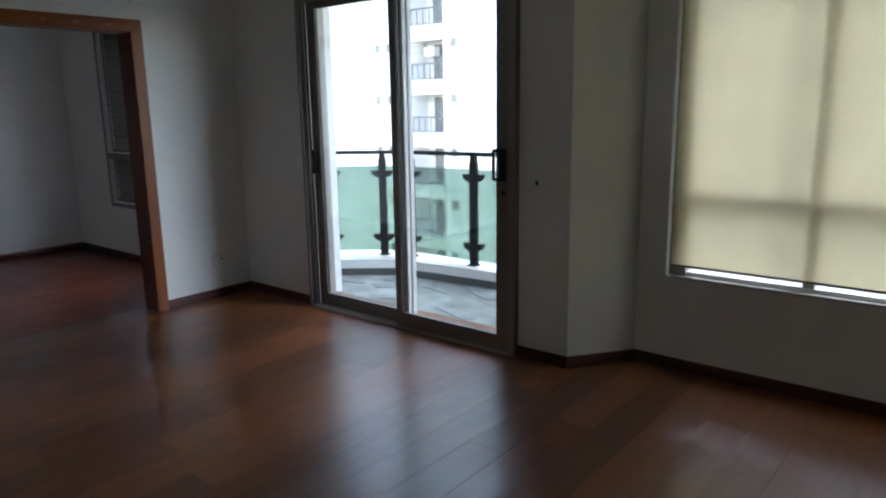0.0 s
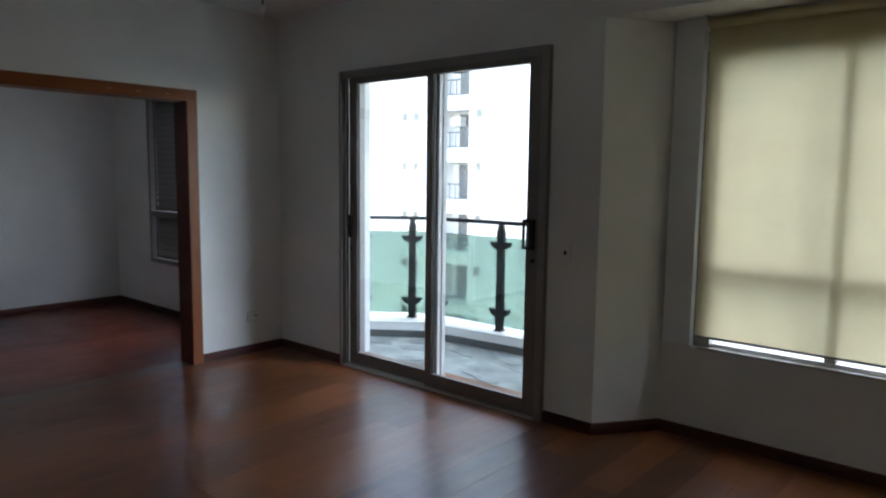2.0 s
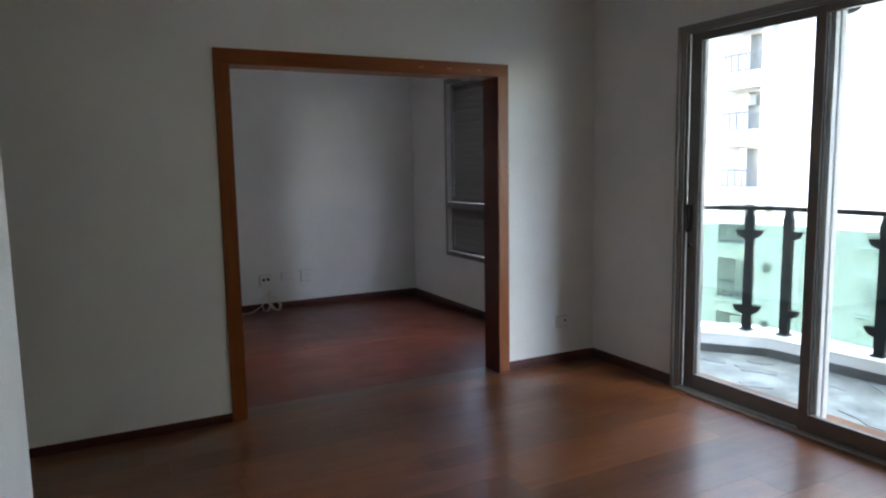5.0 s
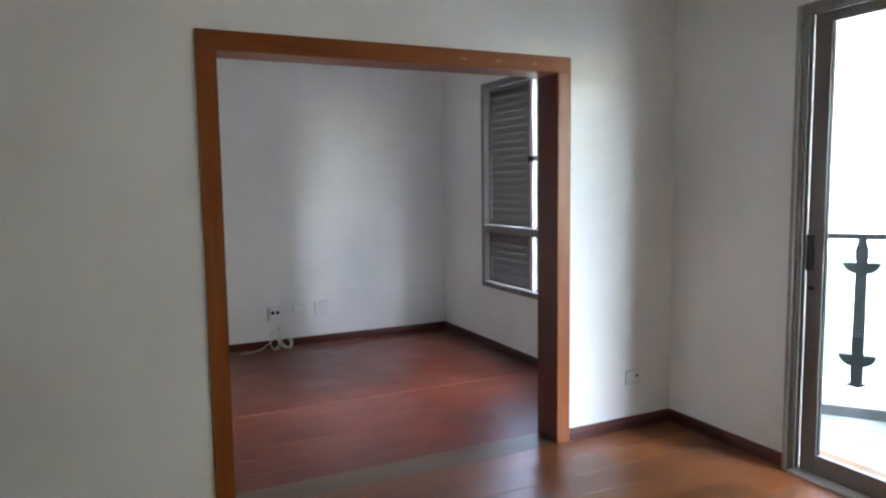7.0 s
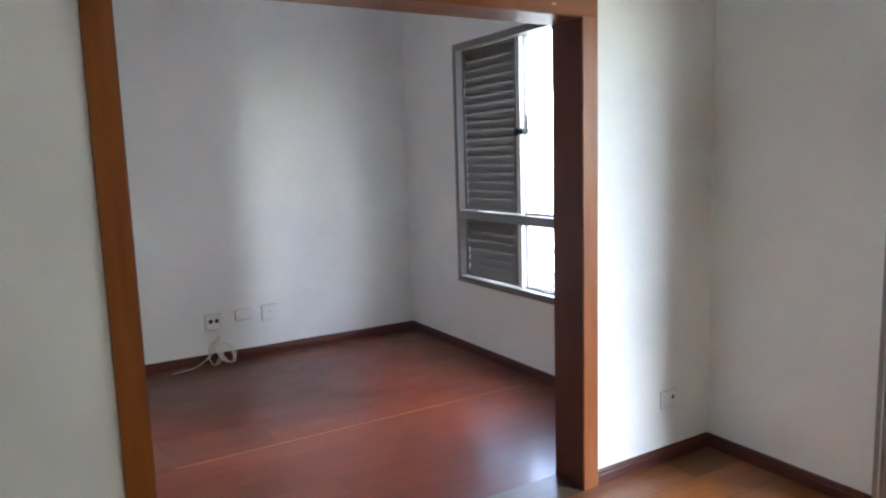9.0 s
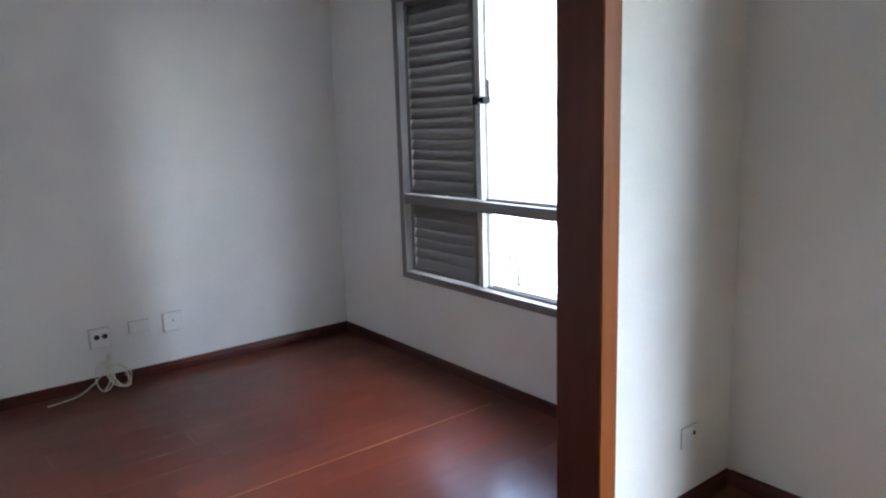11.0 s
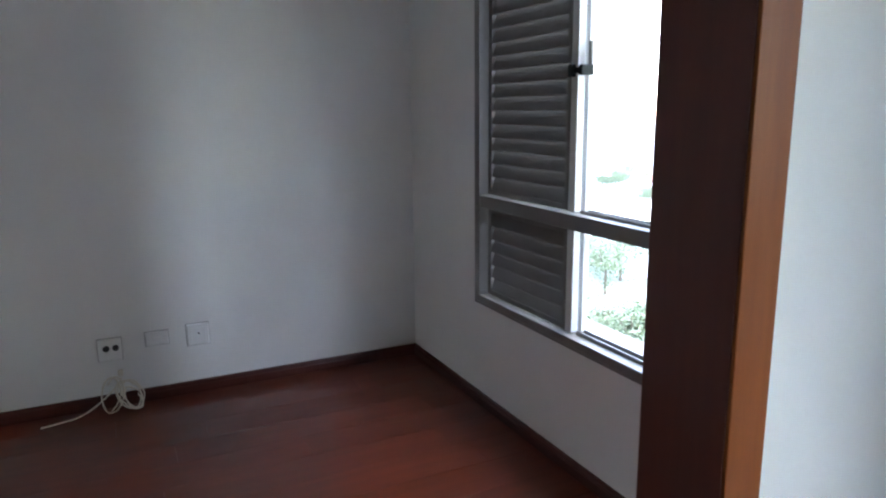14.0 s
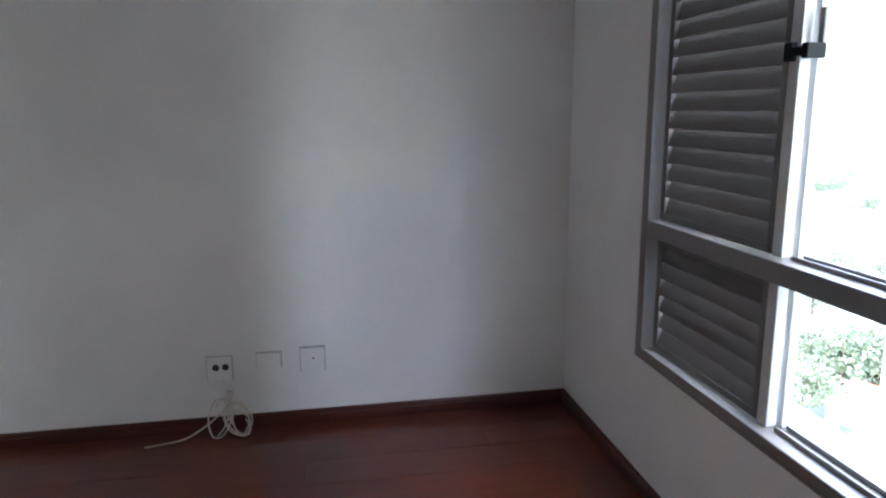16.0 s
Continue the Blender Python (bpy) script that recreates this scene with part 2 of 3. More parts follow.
def tube(points, r, sides=8, smooth=4):
    """A round cable through points, smoothed."""
    pts = [Vector(p) for p in points]
    fine = []
    for i in range(len(pts) - 1):
        p0, p1, p2, p3 = pts[max(i - 1, 0)], pts[i], pts[i + 1], pts[min(i + 2, len(pts) - 1)]
        for k in range(smooth):
            t = k / smooth
            fine.append(0.5 * ((2 * p1) + (p2 - p0) * t + (2 * p0 - 5 * p1 + 4 * p2 - p3) * t * t + (3 * p1 - p0 - 3 * p2 + p3) * t ** 3))
    fine.append(pts[-1])
    bm = bmesh.new()
    rings = []
    for i, p in enumerate(fine):
        d = (fine[min(i + 1, len(fine) - 1)] - fine[max(i - 1, 0)]).normalized()
        u = d.cross(Vector((0.31, 0.2, 0.93))).normalized()
        w = d.cross(u)
        rings.append([bm.verts.new(p + r * (math.cos(a) * u + math.sin(a) * w)) for a in (2 * math.pi * k / sides for k in range(sides))])
    for p, q in zip(rings, rings[1:]):
        for k in range(sides):
            f = bm.faces.new((p[k], p[(k + 1) % sides], q[(k + 1) % sides], q[k]))
            f.smooth = True
    bm.faces.new(rings[0][::-1])
    bm.faces.new(rings[-1])
    return bm


def mesh_of(name, bm, mat):
    bmesh.ops.recalc_face_normals(bm, faces=bm.faces)
    me = bpy.data.meshes.new(name)
    bm.to_mesh(me)
    bm.free()
    me.materials.append(mat)
    return me


def structure(name, bm, mat, label, category):
    return tagged(new(name, mesh_of(name, bm, mat)), label, category, kind="structure")


def thing(name, at, label, category, group="", kind=""):
    """An empty at a thing's base; its parts are built in world places."""
    ob = new(name)
    ob.empty_display_size = 0.05
    ob.location = at
    PLACE[ob.name] = Vector(at)
    return tagged(ob, label, category, group, kind)


def part(name, bm, mat, parent, label=""):
    ob = new(name, mesh_of(name, bm, mat))
    ob.parent = parent
    if parent.name in PLACE:
        ob.matrix_parent_inverse = Matrix.Translation(-PLACE[parent.name])
    return tagged(ob, label)


# ---- shell of the two rooms ----
CEIL_Z = 2.85
# The unseen south walls are set near, to bounce more light back.
EAST, SOUTH = 1.75, -1.8
SOUTH_2 = 0.55
structure("wall_north", boxes(
    (-5.17, -4.152, 3.6, 3.8, 0, CEIL_Z), (-2.255, -1.9015, 3.6, 3.8, 0, CEIL_Z), (-4.152, -2.255, 3.6, 3.8, 2.32, CEIL_Z)),
    WALL, "plain white painted wall with the balcony door", "wall")
structure("wall_bay_return", prism([(-1.901, 3.6), (-1.644, 3.962), (-1.644, 4.12), (-2.15, 4.12), (-2.15, 3.803), (-1.901, 3.803)], 0, CEIL_Z),
          WALL, "white slanting wall return beside the window bay", "wall")
for nm, row in (("wall_bay_jamb", (-1.644, -1.46, 3.962, 4.12, 0, 2.5)), ("wall_bay_apron", (-1.46, 1.45, 3.962, 4.12, 0, 0.545)),
                ("wall_bay_head", (-1.46, 1.45, 3.962, 4.12, 2.26, 2.5)), ("wall_bay_jamb", (1.45, EAST, 3.962, 4.12, 0, 2.5))):
    structure(nm, boxes(row), WALL, "white painted wall around the wide window", "wall")
# Added strip: keeps window light behind the blind off the slanting return.
structure("bay_light_stop", boxes((-1.63, -1.462, 3.938, 3.962, 0.56, 2.44), bevel=0.006), WALL, "thin white strip added beside the blind to stop stray light", "pier")
structure("beam_bay", boxes((-1.901, EAST, 3.6, 4.12, 2.44, CEIL_Z)), CEIL, "white dropped beam above the window bay", "beam")
structure("wall_west", boxes(
    (-5.17, -5.0, SOUTH, 0.935, 0, CEIL_Z), (-5.17, -5.0, 2.77, 3.6, 0, CEIL_Z), (-5.17, -5.0, 0.935, 2.77, 2.112, CEIL_Z)),
    WALL, "white partition wall with a wide cased opening", "wall")
structure("wall_stub", boxes((-3.7, -1.9, -0.21, -0.06, 0, CEIL_Z), bevel=0.004), WALL, "white freestanding stub wall beside the passage", "wall")
structure("wall_east", boxes((EAST, EAST + 0.2, SOUTH, 4.12, 0, CEIL_Z)), WALL, "plain white wall closing the living room", "wall")
structure("wall_south", boxes((-8.33, EAST + 0.2, SOUTH - 0.2, SOUTH, 0, CEIL_Z)), WALL, "plain white unseen wall closing the rooms, set near for bounce light", "wall")
structure("wall_north_second_room", boxes(
    (-8.33, -7.333, 3.558, 3.8, 0, CEIL_Z), (-5.858, -5.17, 3.558, 3.8, 0, CEIL_Z), (-7.333, -5.858, 3.558, 3.8, 0, 0.546), (-7.333, -5.858, 3.558, 3.8, 2.365, CEIL_Z)),
    WALL, "white painted wall with the louvred window", "wall")
structure("wall_west_second_room", boxes((-8.33, -8.13, SOUTH, 3.558, 0, CEIL_Z)), WALL, "bare white painted wall with three outlet plates", "wall")
structure("wall_south_second_room", boxes((-8.13, -5.17, SOUTH_2 - 0.15, SOUTH_2, 0, CEIL_Z)), WALL, "plain white unseen wall closing the second room, set near for bounce light", "wall")
structure("ceiling", boxes((-8.33, EAST + 0.2, SOUTH - 0.2, 4.12, CEIL_Z, CEIL_Z + 0.15)), CEIL, "plain white painted ceiling", "ceiling")
floor_a = structure("floor_living", boxes((-4.985, EAST, SOUTH, 4.0, -0.2, -0.016)), SUBFLOOR, "glossy varnished brown wooden board floor", "floor")
floor_b = structure("floor_second_room", boxes((-8.13, -5.18, SOUTH, 3.6, -0.2, -0.016)), SUBFLOOR, "glossy varnished red wooden board floor", "floor")
structure("threshold", boxes((-5.18, -4.985, 0.945, 2.76, -0.2, 0.0)), SILL_WOOD, "smooth grey-brown threshold in the wide opening", "threshold")


def baseboard(name, a, b, side, mat, h=0.07, d=0.016):
    """A moulded skirting from a to b; side is the way out of the wall."""
    a, b, s = Vector((*a, 0)), Vector((*b, 0)), Vector((*side, 0)).normalized()
    prof = [(0, 0), (d, 0), (d, h * 0.62), (d * 0.72, h * 0.72), (d * 0.78, h * 0.86), (d * 0.45, h * 0.97), (0.001, h)]
    bm = bmesh.new()
    ends = [[bm.verts.new(p + s * u + Vector((0, 0, w))) for u, w in prof] for p in (a, b)]
    for i in range(len(prof)):
        j = (i + 1) % len(prof)
        bm.faces.new((ends[0][i], ends[0][j], ends[1][j], ends[1][i]))
    bm.faces.new(ends[0])
    bm.faces.new(ends[1][::-1])
    return structure(name, bm, mat, "dark red stained wooden skirting board", "baseboard")


baseboard("baseboard", (-4.985, 3.6), (-4.164, 3.6), (0, -1), SKIRT)
baseboard("baseboard", (-5.0, 3.6), (-5.0, 2.827), (1, 0), SKIRT_Y)
baseboard("baseboard", (-5.0, 0.872), (-5.0, SOUTH), (1, 0), SKIRT_Y, 0.05)
baseboard("baseboard", (-2.244, 3.6), (-1.901, 3.6), (0, -1), SKIRT)
baseboard("baseboard", (-1.901, 3.6), (-1.644, 3.962), (0.795, -0.606), SKIRT)
baseboard("baseboard", (-1.644, 3.962), (EAST, 3.962), (0, -1), SKIRT)
baseboard("baseboard", (EAST, 3.95), (EAST, SOUTH), (-1, 0), SKIRT_Y)
baseboard("baseboard", (-3.7, -0.06), (-1.9, -0.06), (0, 1), SKIRT)
baseboard("baseboard", (-8.13, SOUTH_2), (-8.13, 3.558), (1, 0), SKIRT_Y)
baseboard("baseboard", (-8.114, 3.558), (-5.17, 3.558), (0, -1), SKIRT)
baseboard("baseboard", (-5.17, 3.542), (-5.17, 2.827), (-1, 0), SKIRT_Y)

# ---- cased opening ----
OP_L, OP_R, OP_T = 0.957, 2.742, 2.086
casing = thing("door_casing", (-5.09, 1.85, 0), "orange-brown varnished wooden casing round a wide opening", "door frame", kind="structure")
for nm, xs in (("casing", (-5.0, -4.984)), ("casing", (-5.186, -5.17))):
    part(nm, boxes((*xs, OP_L - 0.085, OP_L, 0, OP_T), bevel=0.003), CASING, casing)
    part(nm, boxes((*xs, OP_R, OP_R + 0.085, 0, OP_T), bevel=0.003), CASING, casing)
    part("head_casing", boxes((*xs, OP_L - 0.085, OP_R + 0.085, OP_T, OP_T + 0.084), bevel=0.003), CASING_Y, casing)
part("jamb", boxes((-5.18, -4.99, OP_L - 0.025, OP_L + 0.003, 0, OP_T)), JAMB, casing, "red-brown jamb lining, darkened in colour for shade")
part("jamb", boxes((-5.18, -4.99, OP_R - 0.003, OP_R + 0.03, 0, OP_T)), JAMB, casing, "red-brown jamb lining, darkened in colour for shade")
# Small pale blocks that paint highlights on the head casing.
for y, w in ((2.163, 0.016), (2.367, 0.019), (2.59, 0.012)):
    part("glint_spot", boxes((-4.985, -4.9825, y - w, y + w, 2.117 + w * 0.12, 2.128), bevel=0.0008), PALE_JOINT_GLINT, casing, "pale spot painted as a glint on the head casing")
part("head_lining", boxes((-5.18, -4.99, OP_L, OP_R, OP_T - 0.003, OP_T + 0.028)), CASING_Y, casing)


# ---- balcony door ----
def sash(parent, x0, x1, y0, y1, z0, z1, stile, bottom, top, mat):
    """A sliding sash: two stiles, two rails and a pane."""
    sl, sr = stile if isinstance(stile, tuple) else (stile, stile)
    s = part("sash", boxes((x0, x0 + sl, y0, y1, z0, z1), (x1 - sr, x1, y0, y1, z0, z1),
                           (x0 + sl, x1 - sr, y0, y1, z0, z0 + bottom), (x0 + sl, x1 - sr, y0, y1, z1 - top, z1), bevel=0.003), mat, parent)
    ym = (y0 + y1) / 2
    p = part("pane", boxes((x0 + sl - 0.008, x1 - sr + 0.008, ym - 0.003, ym + 0.003, z0 + bottom - 0.008, z1 - top + 0.008)), CLEAR, s, "clear glass pane")
    p.visible_shadow = False
    part("gasket", boxes((x0 + sl, x0 + sl + 0.006, ym - 0.008, ym + 0.008, z0 + bottom, z1 - top), (x1 - sr - 0.006, x1 - sr, ym - 0.008, ym + 0.008, z0 + bottom, z1 - top)), BLACK, s)
    return s


DL, DR, DT = -4.162, -2.245, 2.325
bd = thing("door_1", ((DL + DR) / 2, 3.66, 0), "closed sliding balcony door with bronze aluminium sashes", "sliding door", kind="structure")
part("door_frame", boxes((DL, DL + 0.02, 3.5588, 3.8, 0, DT), (DL + 0.02, DL + 0.035, 3.575, 3.8, 0, DT), (DR - 0.05, DR, 3.5588, 3.8, 0, DT), (DL + 0.035, DR - 0.05, 3.5588, 3.8, DT - 0.04, DT)), ALU, bd)
part("track", boxes((DL + 0.035, DL + 0.056, 3.578, 3.587, 0.02, DT - 0.04), (DL + 0.035, DL + 0.056, 3.607, 3.615, 0.02, DT - 0.04),
                    (DL + 0.035, DR - 0.05, 3.566, 3.576, DT - 0.055, DT - 0.04), bevel=0.002), ALU, bd)
part("door_sill", boxes((DL + 0.035, DR - 0.05, 3.5585, 3.8, -0.02, 0.012), (DL + 0.035, DR - 0.05, 3.6, 3.606, 0.012, 0.022), (DL + 0.035, DR - 0.05, 3.65, 3.656, 0.012, 0.022)), ALU_PALE, bd, "pale aluminium sill track")
left_sash = sash(bd, -4.104, -3.195, 3.618, 3.652, 0.016, DT - 0.045, (0.086, 0.055), 0.1, 0.05, ALU_DARK)
right_sash = sash(bd, -3.25, DR - 0.051, 3.578, 3.612, 0.016, DT - 0.045, (0.06, 0.098), 0.1, 0.05, ALU_DARK)
# Coloured pale for the daylight that catches the stile's side.
part("interlock", boxes((-3.194, -3.165, 3.619, 3.652, 0.02, DT - 0.05), (-3.194, -3.161, 3.662, 3.7, 0.02, DT - 0.05), (-3.194, -3.183, 3.65, 3.664, 0.02, DT - 0.05), bevel=0.002), ALU_PALE, left_sash, "aluminium interlock strip, coloured pale for outside light")
grip = bmesh.new()
for row in ((-2.358, -2.326, 3.564, 3.578, 1.085, 1.275), (-2.398, -2.358, 3.551, 3.564, 1.255, 1.275), (-2.398, -2.358, 3.551, 3.564, 1.085, 1.105), (-2.408, -2.393, 3.549, 3.566, 1.085, 1.275), (-2.358, -2.326, 3.55, 3.564, 1.085, 1.275)):
    add_box(grip, *row, bevel=0.003)
part("door_handle", grip, BLACK, right_sash, "black plastic pull handle")
lk = bmesh.new()
rod(lk, (-2.338, 3.579, 1.015), (-2.338, 3.568, 1.015), 0.014)
part("keyhole", lk, BLACK, right_sash)
part("lock", boxes((-4.098, -4.066, 3.6, 3.619, 1.04, 1.22), bevel=0.004), BLACK, left_sash, "black plastic lock case")
lk = bmesh.new()
rod(lk, (-4.07, 3.619, 0.955), (-4.07, 3.606, 0.955), 0.013)
part("keyhole", lk, BLACK, left_sash)


# ---- bay window and roller blind ----
bw = thing("window_1", (-0.05, 4.03, 0.56), "wide aluminium window with lower fixed panes", "window", kind="structure")
W0, W1, WB, WT, WM = -1.46, 1.45, 0.56, 2.26, 1.02
part("window_frame", boxes((W0, W0 + 0.095, 3.975, 4.06, WB, WT), (W1 - 0.07, W1, 3.975, 4.06, WB, WT), (W0 + 0.095, W1 - 0.07, 3.975, 4.06, WT - 0.05, WT), bevel=0.003), ALU, bw)
# Paler than the frame, to paint the lit gap under the blind.
part("bottom_rail", boxes((W0 + 0.095, W1 - 0.07, 3.985, 4.06, WB, WB + 0.026), bevel=0.002), ALU_PALE, bw, "aluminium bottom rail, coloured pale for outside light")
part("window_sill", boxes((W0 + 0.03, W1, 3.957, 4.15, WB - 0.014, WB)), ALU_PALE, bw)
part("transom", boxes((W0 + 0.095, W1 - 0.07, 3.985, 4.05, WM - 0.03, WM + 0.03), bevel=0.003), ALU, bw)
XS = [-1.45, -0.738, -0.03, 0.69, 1.38]
for x in XS[1:-1]:
    part("mullion", boxes((x - 0.028, x + 0.028, 3.985, 4.05, WB + 0.026, WM - 0.03), (x - 0.028, x + 0.028, 3.985, 4.05, WM + 0.03, WT - 0.05), bevel=0.003), ALU, bw)
for a, b in zip(XS, XS[1:]):
    for z0, z1 in ((WB + 0.026, WM - 0.03), (WM + 0.03, WT - 0.05)):
        p = part("pane", boxes((a + 0.03, b - 0.03, 4.012, 4.018, z0, z1)), CLEAR, bw)
        p.visible_shadow = False

blind = thing("roller_blind", (0.0, 3.83, 0.63), "cream screen-fabric roller blind drawn down over the window", "roller blind")
B0, B1 = -1.44, 1.42
bm = bmesh.new()
cols, rows = 60, 24
grid = [[bm.verts.new((B0 + (B1 - B0) * i / cols, 3.945 + 0.0025 * math.sin(i * 0.8) * math.sin(j * 0.21), 0.63 + (2.38 - 0.63) * j / rows)) for i in range(cols + 1)] for j in range(rows + 1)]
for j in range(rows):
    for i in range(cols):
        bm.faces.new((grid[j][i], grid[j][i + 1], grid[j + 1][i + 1], grid[j + 1][i])).smooth = True
part("fabric", bm, FABRIC, blind)
part("bottom_bar", boxes((B0, B1, 3.939, 3.951, 0.618, 0.632), bevel=0.004), ALU_DARK, blind, "thin dark bottom bar")
bm = bmesh.new()
rod(bm, (B0 - 0.001, 3.93, 2.4), (B1 + 0.01, 3.93, 2.4), 0.028, 20)
part("roller_tube", bm, FABRIC, blind)
part("bracket", boxes((B0 - 0.016, B0 - 0.002, 3.89, 3.9615, 2.36, 2.4395), bevel=0.003), PLATE, blind)

# ---- louvred window of the second room ----
lw = thing("window_2", (-6.58, 3.6, 0.56), "grey aluminium window with louvred shutters on one half, the other half open", "window", kind="structure")
L0, L1, LB, LT, LM = -7.333, -5.858, 0.56, 2.365, 1.08
part("window_frame", boxes((L0, L0 + 0.05, 3.555, 3.7, LB, LT), (L1 - 0.05, L1, 3.555, 3.7, LB, LT), (L0 + 0.05, L1 - 0.05, 3.555, 3.7, LT - 0.05, LT),
                           (L0 + 0.05, L1 - 0.05, 3.555, 3.7, LB, LB + 0.035), bevel=0.004), ALU_WIN, lw)
part("transom", boxes((L0 + 0.05, L1 - 0.05, 3.558, 3.69, LM - 0.032, LM + 0.032), bevel=0.004), ALU_WIN, lw)
part("window_sill", boxes((L0, L1, 3.5545, 3.86, LB - 0.012, LB), bevel=0.002), ALU_WIN, lw)


def shutter(z0, z1):
    x0, x1 = L0 + 0.062, -6.603
    sh = part("shutter", boxes((x0, x0 + 0.03, 3.6, 3.632, z0, z1), (x1 - 0.022, x1, 3.6, 3.632, z0, z1), (x0 + 0.03, x1 - 0.022, 3.6, 3.632, z0, z0 + 0.025), (x0 + 0.03, x1 - 0.022, 3.6, 3.632, z1 - 0.025, z1), bevel=0.002), LOUVRE, lw, "dark grey louvred shutter panel")
    n = int((z1 - z0 - 0.05) / 0.062)
    step = (z1 - z0 - 0.05) / n
    bm = bmesh.new()
    prof = [(0.001, 0.0), (0.0, 0.004), (0.006, 0.022), (0.016, 0.05), (0.021, 0.068), (0.024, 0.068), (0.02, 0.05), (0.01, 0.022), (0.004, 0.0)]
    xa, xb = x0 + 0.01, x1 - 0.008
    ends = [[bm.verts.new((x, 3.604 + u, w)) for u, w in prof] for x in (xa, xb)]
    for i in range(len(prof)):
        j = (i + 1) % len(prof)
        bm.faces.new((ends[0][i], ends[0][j], ends[1][j], ends[1][i]))
    bm.faces.new(ends[0])
    bm.faces.new(ends[1][::-1])
    me = mesh_of("slat", bm, LOUVRE)
    for k in range(n):
        s = new("slat", me)
        s.parent = sh
        s.location = (0, 0, z0 + 0.024 + k * step)


shutter(LB + 0.04, LM - 0.036)
shutter(LM + 0.036, LT - 0.055)
# parked sash stack between the halves
for z0, z1 in ((LM + 0.034, LT - 0.052), (LB + 0.036, LM - 0.034)):
    # The pale colour stands for outside light on these edges.
    part("sash_stile", boxes((-6.6, -6.555, 3.6, 3.634, z0, z1), bevel=0.003), ALU_PALE, lw, "aluminium edge of a parked sash, coloured pale for outside light")
    part("sash_stile", boxes((-6.575, -6.542, 3.642, 3.672, z0, z1), bevel=0.003), ALU_PALE, lw, "aluminium edge of a parked sash, coloured pale for outside light")
part("track", boxes((-6.53, L1 - 0.05, 3.61, 3.615, LB + 0.035, LB + 0.05), (-6.53, L1 - 0.05, 3.65, 3.655, LB + 0.035, LB + 0.05), (-6.53, L1 - 0.05, 3.61, 3.615, LM + 0.032, LM + 0.045), (-6.53, L1 - 0.05, 3.65, 3.655, LM + 0.032, LM + 0.045)), ALU_WIN, lw)
bm = bmesh.new()
for row in ((-6.602, -6.57, 3.582, 3.606, 1.655, 1.705), (-6.575, -6.515, 3.586, 3.6, 1.668, 1.692), (-6.535, -6.512, 3.586, 3.645, 1.66, 1.7)):
    add_box(bm, *row, bevel=0.004)
part("latch", bm, RAIL, lw, "black plastic sash latch")
part("catch_plate", boxes((-6.535, -6.515, 3.632, 3.6415, 1.7, 1.79), bevel=0.002), ALU_WIN, lw)

# ---- balcony ----
BZ = -0.05
K = [(-4.97, 4.47), (-4.43, 4.885), (-2.0, 5.1)]
KO = [(-5.2, 4.72), (-4.53, 5.23), (-2.0, 5.43)]
bfloor = structure("balcony_floor", prism([(-5.3, 3.8), (-2.15, 3.8), (-2.15, 4.12), (-2.0, 4.12), KO[2], KO[1], KO[0], (-5.3, 4.6)], -0.25, BZ), SLATE, "mottled grey slate crazy-paved balcony floor", "floor")
SLATE_PIECE = stone("dark_slate_piece", (0.3, 0.32, 0.315), (0.14, 0.155, 0.155), 6.0, 0.45)
rs = random.Random(17)
for cx, cy, ln in ((-4.67, 4.42, 0.15), (-4.2, 4.5, 0.13), (-4.33, 4.7, 0.1), (-3.84, 4.7, 0.16), (-3.41, 4.83, 0.2), (-3.0, 4.6, 0.17), (-4.0, 4.2, 0.12), (-3.2, 4.2, 0.15), (-2.7, 4.85, 0.16), (-2.6, 4.3, 0.14)):
    turn = rs.uniform(-0.5, 0.6)
    ring = []
    for k in range(9):
        a = 2 * math.pi * k / 9
        r = ln * rs.uniform(0.5, 1.15)
        u, v = math.cos(a) * r * 1.4, math.sin(a) * r * 0.6
        ring.append((cx + u * math.cos(turn) - v * math.sin(turn), cy + u * math.sin(turn) + v * math.cos(turn)))
    part("slate_piece", prism(ring, BZ - 0.01, BZ + 0.004), SLATE_PIECE, bfloor)
kerb = structure("balcony_kerb", prism(K + KO[::-1], BZ, 0.085), OUTWALL, "low white rendered kerb round the balcony", "kerb")
structure("kerb_ledge", prism([(x + 0.0, y - 0.012) for x, y in K] + KO[::-1], 0.085, 0.1), MARBLE, "white stone ledge on the balcony kerb", "ledge")
structure("kerb_skirting", prism(K + [(x + 0.008, y - 0.02) for x, y in K[::-1]], BZ, 0.015), SLATE_DARK, "dark slate skirting along the balcony kerb", "baseboard")
structure("balcony_side_wall", boxes((-4.62, -4.43, 3.8, 4.14, BZ, 2.6)), OUTWALL, "white rendered side wall of the balcony", "wall")
structure("balcony_ceiling", prism([(-5.3, 3.8), (-2.15, 3.8), (-2.15, 4.12), (-2.0, 4.12), KO[2], KO[1], KO[0], (-5.3, 4.6)], 2.6, 2.85), OUTWALL, "white underside of the balcony above", "ceiling")

rail = thing("balcony_railing", (-3.6, 5.06, 0.1), "dark metal balcony railing with green glass panels", "railing")
P1, PC, P2, P3 = (-4.7, 4.97), (-4.54, 5.055), (-4.42, 5.066), (-3.685, 5.085)
P4, P5, P0 = (-2.9, 5.14), (-2.15, 5.2), (-5.1, 4.65)


